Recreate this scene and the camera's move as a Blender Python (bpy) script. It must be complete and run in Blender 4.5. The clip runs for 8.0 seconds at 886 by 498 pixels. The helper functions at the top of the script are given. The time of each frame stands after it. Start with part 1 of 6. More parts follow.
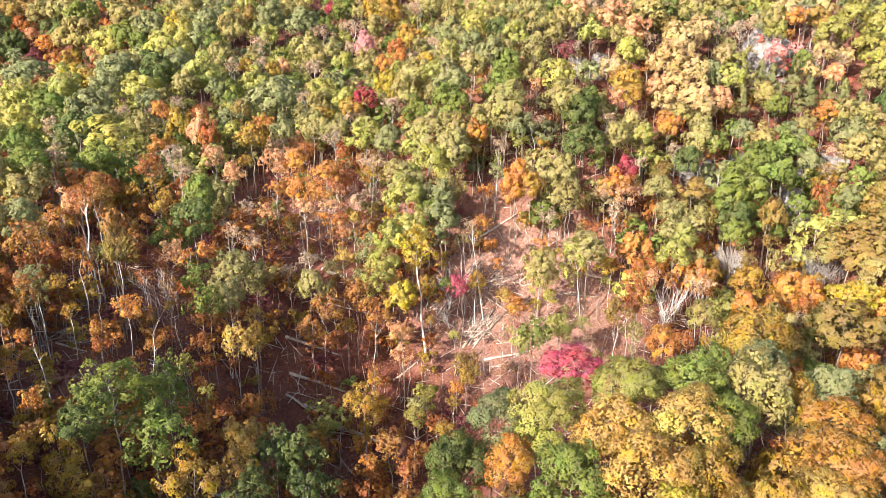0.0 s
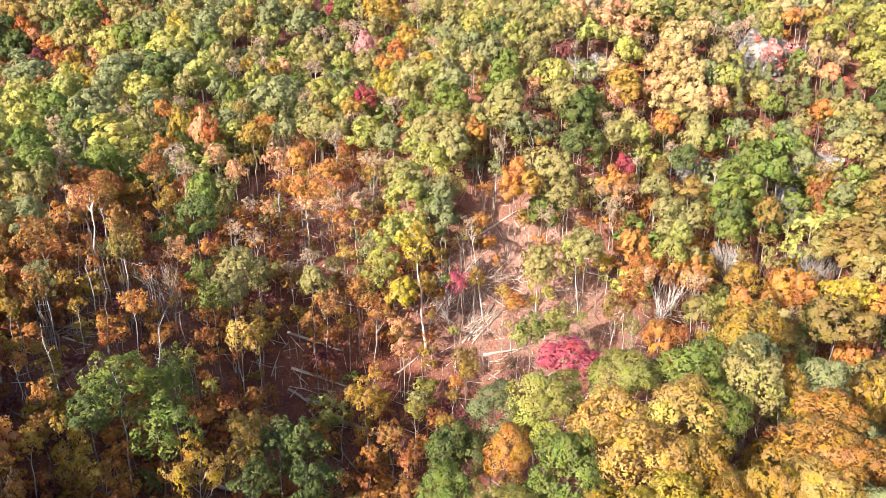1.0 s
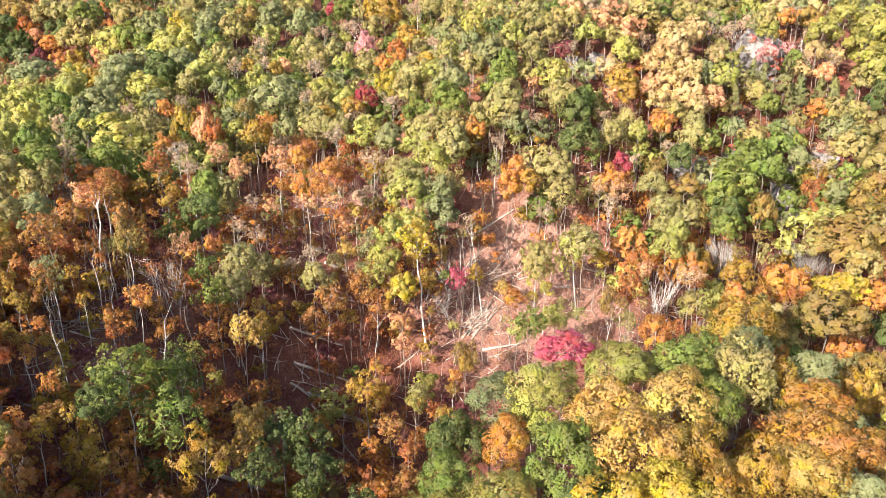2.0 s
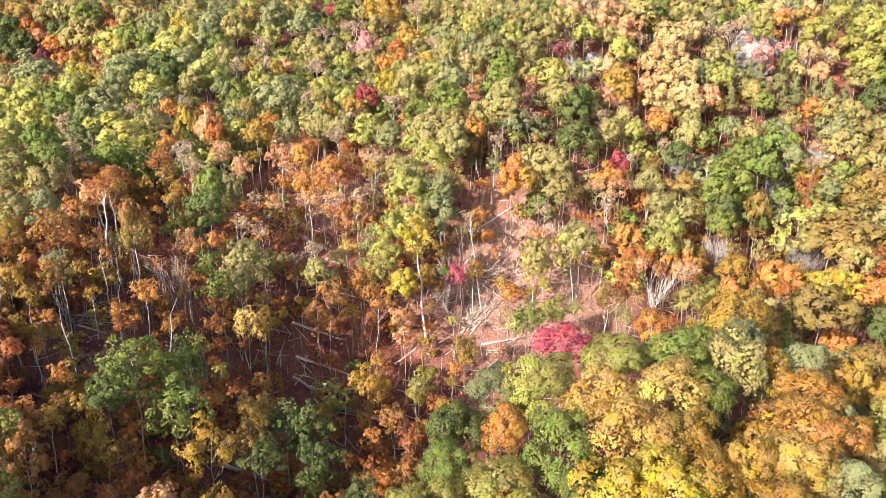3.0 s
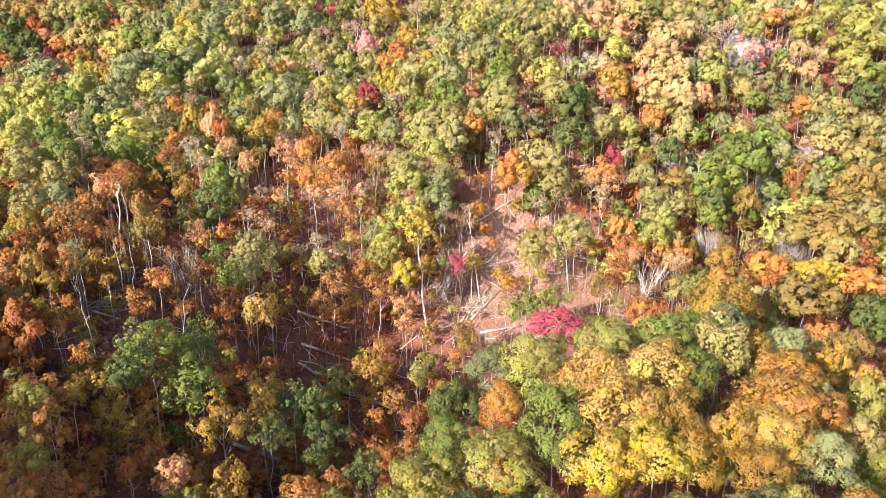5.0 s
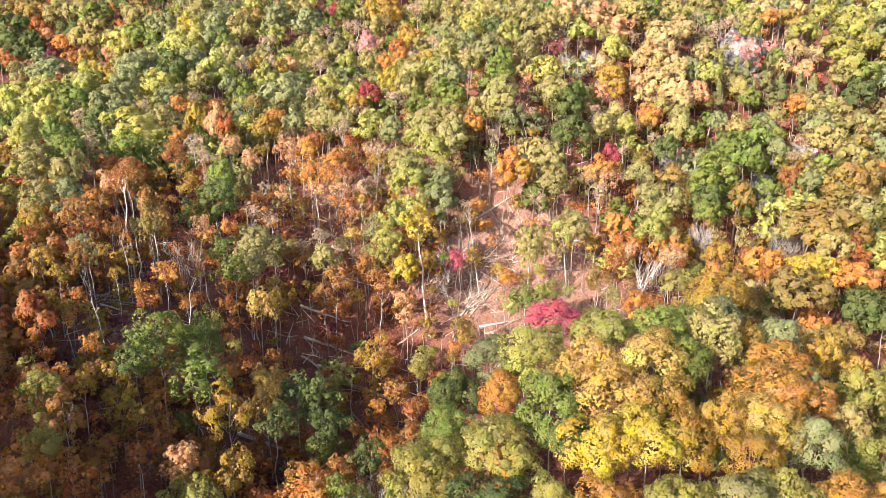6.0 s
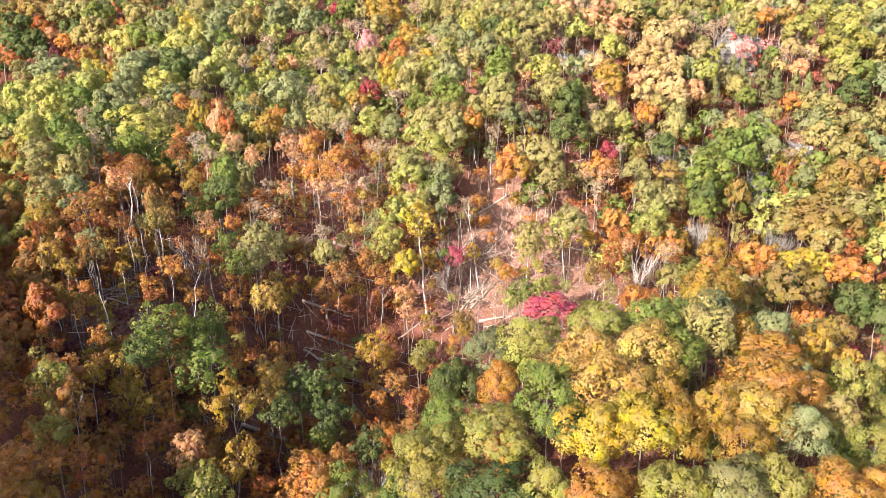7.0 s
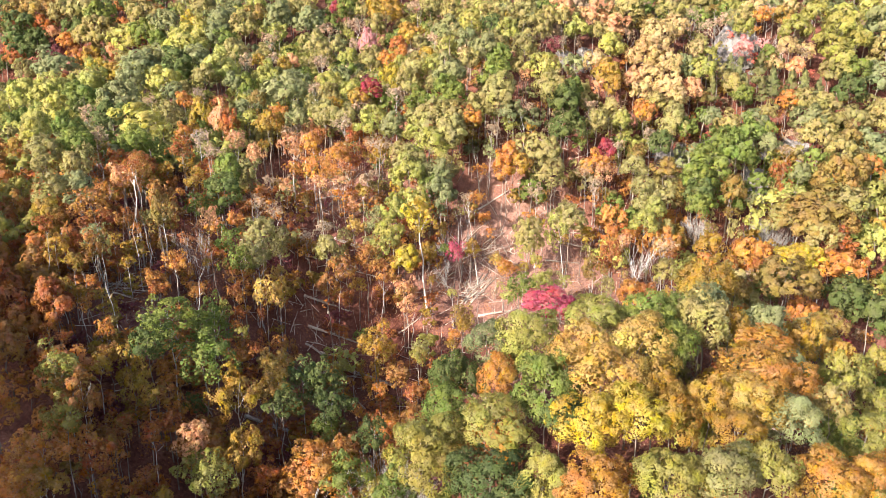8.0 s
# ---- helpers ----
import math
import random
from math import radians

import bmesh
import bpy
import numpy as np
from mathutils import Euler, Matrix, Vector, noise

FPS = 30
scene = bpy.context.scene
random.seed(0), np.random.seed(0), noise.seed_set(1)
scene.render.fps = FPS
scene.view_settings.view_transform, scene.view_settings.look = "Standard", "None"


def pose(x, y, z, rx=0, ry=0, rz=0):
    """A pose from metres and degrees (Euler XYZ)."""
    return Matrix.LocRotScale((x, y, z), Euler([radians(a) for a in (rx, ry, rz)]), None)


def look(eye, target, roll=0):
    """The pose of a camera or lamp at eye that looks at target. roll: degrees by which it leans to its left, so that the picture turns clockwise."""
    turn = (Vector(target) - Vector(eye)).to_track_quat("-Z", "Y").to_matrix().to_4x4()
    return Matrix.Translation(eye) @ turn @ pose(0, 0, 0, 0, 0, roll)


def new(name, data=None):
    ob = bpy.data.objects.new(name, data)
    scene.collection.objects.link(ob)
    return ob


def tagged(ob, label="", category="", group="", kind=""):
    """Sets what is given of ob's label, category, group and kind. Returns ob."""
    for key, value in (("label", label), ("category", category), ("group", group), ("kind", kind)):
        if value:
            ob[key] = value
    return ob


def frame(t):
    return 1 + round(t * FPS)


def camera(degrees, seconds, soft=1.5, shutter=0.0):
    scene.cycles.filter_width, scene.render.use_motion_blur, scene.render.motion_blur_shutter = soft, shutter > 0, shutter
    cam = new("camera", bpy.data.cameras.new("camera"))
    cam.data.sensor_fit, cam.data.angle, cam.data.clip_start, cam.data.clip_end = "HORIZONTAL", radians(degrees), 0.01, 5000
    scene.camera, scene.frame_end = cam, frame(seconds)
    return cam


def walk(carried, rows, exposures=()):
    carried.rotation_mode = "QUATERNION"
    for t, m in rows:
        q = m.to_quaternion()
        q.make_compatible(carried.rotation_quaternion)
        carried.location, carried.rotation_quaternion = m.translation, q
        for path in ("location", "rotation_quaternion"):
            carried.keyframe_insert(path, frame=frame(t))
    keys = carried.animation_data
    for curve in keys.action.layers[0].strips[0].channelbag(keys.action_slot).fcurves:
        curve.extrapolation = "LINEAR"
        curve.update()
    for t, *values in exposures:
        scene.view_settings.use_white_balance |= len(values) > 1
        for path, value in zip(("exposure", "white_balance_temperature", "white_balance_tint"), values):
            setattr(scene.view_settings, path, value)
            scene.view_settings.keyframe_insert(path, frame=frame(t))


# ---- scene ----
cam = camera(60.0, 8.0, soft=0.5)
PATH = [
    (0.0, -0.000, -0.000, 70.0, 72.246, 0.0, 0.000),
    (0.5, -0.009, -0.846, 70.0, 72.239, 0.0, 0.007),
    (1.0, -0.019, -1.750, 70.0, 72.272, 0.0, -0.024),
    (1.5, -0.029, -2.687, 70.0, 72.289, 0.0, -0.043),
    (3.0, -0.063, -5.839, 70.0, 72.330, 0.0, -0.086),
    (3.5, -0.075, -6.925, 70.0, 72.334, 0.0, -0.100),
    (4.0, -0.087, -8.101, 70.0, 72.341, 0.0, -0.107),
    (4.5, -0.100, -9.286, 70.0, 72.340, 0.0, -0.113),
    (6.0, -0.139, -12.916, 70.0, 72.327, 0.0, -0.118),
    (6.5, -0.151, -14.029, 70.0, 72.303, 0.0, -0.124),
    (7.0, -0.162, -15.017, 70.0, 72.282, 0.0, -0.130),
    (7.5, -0.171, -15.936, 70.0, 72.241, 0.0, -0.143),
    (8.0, -0.181, -16.799, 70.0, 72.192, 0.0, -0.143),
]
walk(cam, [(t, pose(x, y, z, tilt, lean, turn)) for t, x, y, z, tilt, lean, turn in PATH])

# ---- sky, sun ----
SUN_FROM = Vector((-0.58, -0.70, 0.415)).normalized()
sky_world = bpy.data.worlds.new("sky")
scene.world = sky_world
sky_world.use_nodes = True
sky_nodes = sky_world.node_tree.nodes
sky = sky_nodes.new("ShaderNodeTexSky")
sky.sky_type, sky.sun_disc = "NISHITA", False
sky.sun_elevation = math.asin(SUN_FROM.z)
sky.sun_rotation = math.atan2(SUN_FROM.x, SUN_FROM.y)
sky.air_density, sky.dust_density = 1.1, 3.5
sky_nodes["Background"].inputs[1].default_value = 0.102
sky_world.node_tree.links.new(sky.outputs[0], sky_nodes["Background"].inputs[0])
sun = new("sun", bpy.data.lights.new("sun", "SUN"))
sun.data.energy, sun.data.angle, sun.data.color = 4.05, radians(0.6), (1.0, 0.88, 0.765)
sun.matrix_world = look(SUN_FROM * 300, (0, 0, 0))
scene.view_settings.exposure = 2.1

# ---- terrain: heights at the crossings of a coarse net, smoothly joined ----
NET_X = (-220, -120, -75, -40, -15, 10, 40, 75, 150)
NET_Y = (0, 45, 70, 95, 120, 145, 170, 210, 270, 360)
NET_Z = np.array((
    # x to -40, y to 95: added unseen ridge, raised to shade the lower left
    (86.0, 84.0, 70.0, 52.0, 22.9, 24.2, 25.9, 25.0, 45.4, 91.7),
    (82.0, 78.0, 60.0, 41.0, 31.7, 31.9, 30.5, 35.5, 53.3, 91.6),
    (61.0, 53.0, 42.0, 33.0, 35.5, 34.5, 35.7, 45.1, 57.3, 91.8),
    (25.5, 21.0, 28.7, 29.4, 31.5, 31.8, 36.1, 40.0, 51.8, 91.7),
    (11.0, 10.3, 11.0, 13.2, 28.2, 34.8, 42.0, 41.6, 53.4, 91.7),
    (10.9, 17.9, 21.2, 17.2, 24.6, 45.8, 56.5, 53.8, 61.5, 91.8),
    (9.2, 15.1, 19.5, 22.2, 25.5, 39.2, 60.4, 66.5, 72.5, 91.9),
    (7.0, -2.8, -4.8, 14.4, 29.6, 34.8, 56.8, 72.3, 81.3, 92.0),
    (3.9, -2.6, 0.7, 10.7, 25.8, 42.5, 56.8, 74.3, 88.4, 92.2)
))


def net_weights(values, knots):
    """Catmull-Rom weights of every knot for every value."""
    knots = np.array(knots, float)
    v = np.clip(values, knots[0], knots[-1] - 1e-6)
    i = np.clip(np.searchsorted(knots, v, side="right") - 1, 0, len(knots) - 2)
    u = (v - knots[i]) / (knots[i + 1] - knots[i])
    parts_of = (-0.5 * u + u * u - 0.5 * u ** 3, 1 - 2.5 * u * u + 1.5 * u ** 3, 0.5 * u + 2 * u * u - 1.5 * u ** 3, -0.5 * u * u + 0.5 * u ** 3)
    out = np.zeros((len(v), len(knots)))
    for k, w in enumerate(parts_of):
        np.add.at(out, (np.arange(len(v)), np.clip(i - 1 + k, 0, len(knots) - 1)), w)
    return out


def ground_heights(x, y):
    x, y = np.atleast_1d(np.array(x, float)), np.atleast_1d(np.array(y, float))
    z = np.einsum("ni,ij,nj->n", net_weights(x, NET_X), NET_Z, net_weights(y, NET_Y))
    hollow = 16 * np.exp(-((x + 150) / 40) ** 2 - ((y - 258) / 20) ** 2)
    return z - hollow + np.maximum(0, y - NET_Y[-1]) * 0.12


def ground_at(x, y):
    return float(ground_heights(x, y)[0]) + 0.5 * noise.noise(Vector((x * 0.15, y * 0.15, 0)))


# ---- materials ----
def material(name):
    m = bpy.data.materials.new(name)
    m.use_nodes = True
    m.node_tree.nodes.clear()
    return m, m.node_tree.nodes, m.node_tree.links


def node(nodes, kind, **values):
    n = nodes.new(kind)
    for key, value in values.items():
        n.inputs[key].default_value = value
    return n


def ramp(nodes, stops):
    r = nodes.new("ShaderNodeValToRGB")
    while len(r.color_ramp.elements) < len(stops):
        r.color_ramp.elements.new(0.5)
    for e, (at, colour) in zip(r.color_ramp.elements, stops):
        e.position, e.color = at, (*colour, 1)
    return r


def foliage_material():
    """Thin leaves: each tree's own colour, mottled within the crown and from leaf to leaf, letting light through."""
    m, nodes, links = material("leaves")
    info = nodes.new("ShaderNodeObjectInfo")
    geo = nodes.new("ShaderNodeNewGeometry")
    coords = nodes.new("ShaderNodeTexCoord")
    patch = node(nodes, "ShaderNodeTexNoise", Scale=1.6, Detail=3.0)
    links.new(coords.outputs["Object"], patch.inputs["Vector"])
    shift = nodes.new("ShaderNodeVectorMath")
    shift.operation = "ADD"
    links.new(coords.outputs["Object"], shift.inputs[0])
    links.new(info.outputs["Random"], shift.inputs[1])
    links.new(shift.outputs[0], patch.inputs["Vector"])
    hue = nodes.new("ShaderNodeMapRange")
    hue.inputs["From Min"].default_value, hue.inputs["From Max"].default_value = 0.3, 0.7
    hue.inputs["To Min"].default_value, hue.inputs["To Max"].default_value = 0.478, 0.526
    links.new(patch.outputs["Fac"], hue.inputs["Value"])
    value = nodes.new("ShaderNodeMapRange")
    value.inputs["To Min"].default_value, value.inputs["To Max"].default_value = 0.88, 1.12
    links.new(geo.outputs["Random Per Island"], value.inputs["Value"])
    lumps = node(nodes, "ShaderNodeTexNoise", Scale=3.5, Detail=2.0)
    links.new(shift.outputs[0], lumps.inputs["Vector"])
    dull = nodes.new("ShaderNodeMapRange")
    dull.inputs["From Min"].default_value, dull.inputs["From Max"].default_value = 0.3, 0.7
    dull.inputs["To Min"].default_value, dull.inputs["To Max"].default_value = 0.78, 1.06
    links.new(lumps.outputs["Fac"], dull.inputs["Value"])
    tone = nodes.new("ShaderNodeHueSaturation")
    links.new(info.outputs["Color"], tone.inputs["Color"])
    links.new(hue.outputs[0], tone.inputs["Hue"])
    links.new(value.outputs[0], tone.inputs["Value"])
    links.new(dull.outputs[0], tone.inputs["Saturation"])
    front = node(nodes, "ShaderNodeBsdfPrincipled", Roughness=0.75)
    front.inputs["Specular IOR Level"].default_value = 0.102
    through_leaf = nodes.new("ShaderNodeBsdfTranslucent")
    mix = nodes.new("ShaderNodeMixShader")
    mix.inputs[0].default_value = 0.45
    links.new(tone.outputs[0], front.inputs["Base Color"])
    links.new(tone.outputs[0], through_leaf.inputs["Color"])
    links.new(front.outputs[0], mix.inputs[1])
    links.new(through_leaf.outputs[0], mix.inputs[2])
    links.new(mix.outputs[0], nodes.new("ShaderNodeOutputMaterial").inputs[0])
    return m


def bark_material(name, dark, light):
    m, nodes, links = material(name)
    coords = nodes.new("ShaderNodeTexCoord")
    info = nodes.new("ShaderNodeObjectInfo")
    grain = node(nodes, "ShaderNodeTexNoise", Scale=6.0, Detail=5.0)
    links.new(coords.outputs["Object"], grain.inputs["Vector"])
    colour = ramp(nodes, ((0.3, dark), (0.7, light)))
    links.new(grain.outputs["Fac"], colour.inputs[0])
    value = nodes.new("ShaderNodeMapRange")
    value.inputs["To Min"].default_value, value.inputs["To Max"].default_value = 0.65, 1.25
    links.new(info.outputs["Random"], value.inputs["Value"])
    tone = nodes.new("ShaderNodeHueSaturation")
    links.new(colour.outputs[0], tone.inputs["Color"])
    links.new(value.outputs[0], tone.inputs["Value"])
    shade = node(nodes, "ShaderNodeBsdfPrincipled", Roughness=0.85)
    links.new(tone.outputs[0], shade.inputs["Base Color"])
    bump = node(nodes, "ShaderNodeBump", Strength=0.4, Distance=0.05)
    links.new(grain.outputs["Fac"], bump.inputs["Height"])
    links.new(bump.outputs[0], shade.inputs["Normal"])
    links.new(shade.outputs[0], nodes.new("ShaderNodeOutputMaterial").inputs[0])
    return m


def mottled_material(name, stops, big, fine, rough=0.9, relief=0.3, depth=0.2):
    """Natural surface whose colour wanders at two scales, with fine relief."""
    m, nodes, links = material(name)
    coords = nodes.new("ShaderNodeTexCoord")
    broad = node(nodes, "ShaderNodeTexNoise", Scale=big, Detail=4.0)
    small = node(nodes, "ShaderNodeTexNoise", Scale=fine, Detail=6.0, Roughness=0.7)
    for n in (broad, small):
        links.new(coords.outputs["Object"], n.inputs["Vector"])
    mixed = nodes.new("ShaderNodeMath")
    mixed.operation = "MULTIPLY_ADD"
    mixed.inputs[1].default_value = 0.55
    half = nodes.new("ShaderNodeMath")
    half.operation = "MULTIPLY"
    half.inputs[1].default_value = 0.45
    links.new(small.outputs["Fac"], half.inputs[0])
    links.new(broad.outputs["Fac"], mixed.inputs[0])
    links.new(half.outputs[0], mixed.inputs[2])
    colour = ramp(nodes, stops)
    links.new(mixed.outputs[0], colour.inputs[0])
    shade = node(nodes, "ShaderNodeBsdfPrincipled", Roughness=rough)
    shade.inputs["Specular IOR Level"].default_value = 0.2
    links.new(colour.outputs[0], shade.inputs["Base Color"])
    bump = node(nodes, "ShaderNodeBump", Strength=relief, Distance=depth)
    links.new(small.outputs["Fac"], bump.inputs["Height"])
    links.new(bump.outputs[0], shade.inputs["Normal"])
    links.new(shade.outputs[0], nodes.new("ShaderNodeOutputMaterial").inputs[0])
    return m


LEAVES = foliage_material()
BARK = bark_material("bark", (0.085, 0.070, 0.058), (0.27, 0.235, 0.205))
PALE_BARK = bark_material("pale_bark", (0.25, 0.228, 0.205), (0.55, 0.515, 0.475))
GREY_BARK = bark_material("grey_bark", (0.21, 0.195, 0.185), (0.46, 0.44, 0.425))
DEADWOOD = bark_material("weathered_wood", (0.20, 0.16, 0.135), (0.50, 0.43, 0.375))
LITTER = mottled_material("leaf_litter", ((0.30, (0.036, 0.015, 0.011)), (0.46, (0.112, 0.038, 0.026)), (0.58, (0.19, 0.08, 0.057)), (0.74, (0.32, 0.185, 0.145))), 0.16, 2.6, relief=0.8, depth=0.4)


def bare_soil(m, x, y, wide, deep, colour):
    """Lays a ragged patch of bare pinkish soil round a place over the litter."""
    nodes, links = m.node_tree.nodes, m.node_tree.links
    shade = next(n for n in nodes if n.bl_idname == "ShaderNodeBsdfPrincipled")
    under = shade.inputs["Base Color"].links[0].from_socket
    coords = nodes.new("ShaderNodeTexCoord")
    place = nodes.new("ShaderNodeMapping")
    place.vector_type = "TEXTURE"
    place.inputs["Location"].default_value, place.inputs["Scale"].default_value = (x, y, 0), (wide, deep, 1000)
    links.new(coords.outputs["Object"], place.inputs["Vector"])
    ragged = node(nodes, "ShaderNodeTexNoise", Scale=0.22, Detail=5.0, Roughness=0.65)
    links.new(coords.outputs["Object"], ragged.inputs["Vector"])
    far = nodes.new("ShaderNodeVectorMath")
    far.operation = "LENGTH"
    links.new(place.outputs[0], far.inputs[0])
    edge = nodes.new("ShaderNodeMath")
    edge.operation = "ADD"
    links.new(far.outputs["Value"], edge.inputs[0])
    links.new(ragged.outputs["Fac"], edge.inputs[1])
    fade = nodes.new("ShaderNodeMapRange")
    fade.inputs["From Min"].default_value, fade.inputs["From Max"].default_value = 1.65, 1.0
    links.new(edge.outputs[0], fade.inputs["Value"])
    grain = node(nodes, "ShaderNodeTexNoise", Scale=1.8, Detail=6.0, Roughness=0.75)
    links.new(coords.outputs["Object"], grain.inputs["Vector"])
    soil = ramp(nodes, ((0.35, tuple(c * 0.4 for c in colour)), (0.6, colour)))
    links.new(grain.outputs["Fac"], soil.inputs[0])
    mix = nodes.new("ShaderNodeMixRGB")
    links.new(fade.outputs[0], mix.inputs["Fac"])
    links.new(under, mix.inputs["Color1"])
    links.new(soil.outputs[0], mix.inputs["Color2"])
    links.new(mix.outputs[0], shade.inputs["Base Color"])


bare_soil(LITTER, 15, 116, 19, 22, (0.335, 0.19, 0.15))
bare_soil(LITTER, -16, 138, 12, 12, (0.34, 0.19, 0.14))
ROCK = mottled_material("grey_rock", ((0.34, (0.05, 0.047, 0.047)), (0.48, (0.17, 0.16, 0.16)), (0.66, (0.34, 0.315, 0.31))), 0.35, 2.5, relief=0.6, depth=0.25)

# autumn colours: base colour of the leaves and how a label names them
COLOURS = {
    "olive": ((0.264, 0.232, 0.082), "olive green"),
    "green": ((0.150, 0.188, 0.040), "green"),
    "deep_green": ((0.095, 0.124, 0.038), "dark green"),
    "yellow_green": ((0.312, 0.304, 0.074), "yellow-green"),
    "yellow": ((0.385, 0.288, 0.030), "bright yellow"),
    "gold": ((0.315, 0.198, 0.030), "golden"),
    "pale_gold": ((0.405, 0.278, 0.066), "pale gold"),
    "orange": ((0.425, 0.188, 0.036), "orange"),
    "rust": ((0.325, 0.118, 0.030), "rusty brown"),
    "peach": ((0.500, 0.262, 0.125), "peach orange"),
    "red": ((0.460, 0.120, 0.085), "red"),
    "crimson": ((0.280, 0.040, 0.055), "crimson"),
    "magenta": ((0.420, 0.070, 0.120), "magenta red"),
    "pink": ((0.500, 0.215, 0.215), "pinkish red"),
    "tan": ((0.375, 0.270, 0.180), "tan, thinning"),
    "maroon": ((0.160, 0.045, 0.050), "maroon"),
    "sage": ((0.200, 0.216, 0.096), "grey-green"),
    "brown_olive": ((0.222, 0.155, 0.044), "brownish olive"),
    "pine": ((0.175, 0.180, 0.070), "dull green"),
    # far copy of pale_gold: peachier leaves, also paled by haze put into the colour
    "hazy_gold": ((0.390, 0.290, 0.128), "hazy pale gold"),
    # gold of the right-hand trees, darkened in place of weaker light there
    "dim_gold": ((0.245, 0.165, 0.042), "dimmed gold"),
    # yellow_green darkened for near and upper-right trees: dimmer light put into the colour
    "dim_yellow_green": ((0.262, 0.244, 0.056), "dimmed yellow-green"),
    "russet": ((0.295, 0.142, 0.036), "russet brown"),
    "amber": ((0.370, 0.185, 0.031), "amber orange"),
    "grey": ((0.3, 0.3, 0.3), "grey"),
}


# ---- ground ----
def build_ground():
    def spread(stops, step):
        out = []
        for (a, b), s in zip(zip(stops, stops[1:]), step):
            out.extend(np.arange(a, b, s))
        return np.array(out + [stops[-1]])
    xs = spread((-900, -240, -90, 90, 240, 900), (30, 6, 1.6, 6, 30))
    ys = spread((-500, -40, 60, 180, 380, 1200), (30, 5, 1.6, 5, 30))
    gx, gy = np.meshgrid(xs, ys)
    z = ground_heights(gx.ravel(), gy.ravel())
    co = np.stack([gx.ravel(), gy.ravel(), z], 1)
    for p in co:
        p[2] += 0.5 * noise.noise(Vector((p[0] * 0.15, p[1] * 0.15, 0))) + 0.25 * noise.noise(Vector((p[0] * 0.5, p[1] * 0.5, 3)))
    nx = len(xs)
    a = (np.arange(len(ys) - 1)[:, None] * nx + np.arange(nx - 1)[None]).ravel()
    faces = np.stack([a, a + 1, a + nx + 1, a + nx], 1)
    me = bpy.data.meshes.new("ground")
    me.from_pydata(co.tolist(), [], faces.tolist())
    me.polygons.foreach_set("use_smooth", [True] * len(me.polygons))
    me.materials.append(LITTER)
    tagged(new("ground", me), "steep hillside covered in reddish brown fallen leaves", "ground", kind="structure")


build_ground()

# ---- tree parts ----
RNG = np.random.default_rng(7)


def leaves_mesh(name, centres, normals, sizes, slim, mat, soft=None):
    """Many small pointed leaves as one mesh; soft: the way each leaf's clump faces, by which it is shaded."""
    n = len(centres)
    normals = normals / (np.linalg.norm(normals, axis=1, keepdims=True) + 1e-9)
    side = np.cross(normals, RNG.normal(size=(n, 3)))
    side /= np.linalg.norm(side, axis=1, keepdims=True) + 1e-9
    up = np.cross(normals, side)
    s = sizes[:, None]
    skew = RNG.uniform(-0.3, 0.3, (n, 1))
    co = np.stack([centres - up * s * 0.5 + side * s * slim, centres + up * s * 0.6 + side * s * skew, centres - up * s * 0.4 - side * s * slim], 1).reshape(-1, 3)
    me = bpy.data.meshes.new(name)
    me.from_pydata(co.tolist(), [], np.arange(3 * n).reshape(-1, 3).tolist())
    me.materials.append(mat)
    if soft is not None:
        soft_normals(me, np.repeat(soft, 3, axis=0))
    return me


def soft_normals(me, ways):
    me.polygons.foreach_set("use_smooth", [True] * len(me.polygons))
    me.normals_split_custom_set_from_vertices(ways.tolist())


def unit(v):
    return v / (np.linalg.norm(v, axis=1, keepdims=True) + 1e-9)


CROWN_WAYS = {}


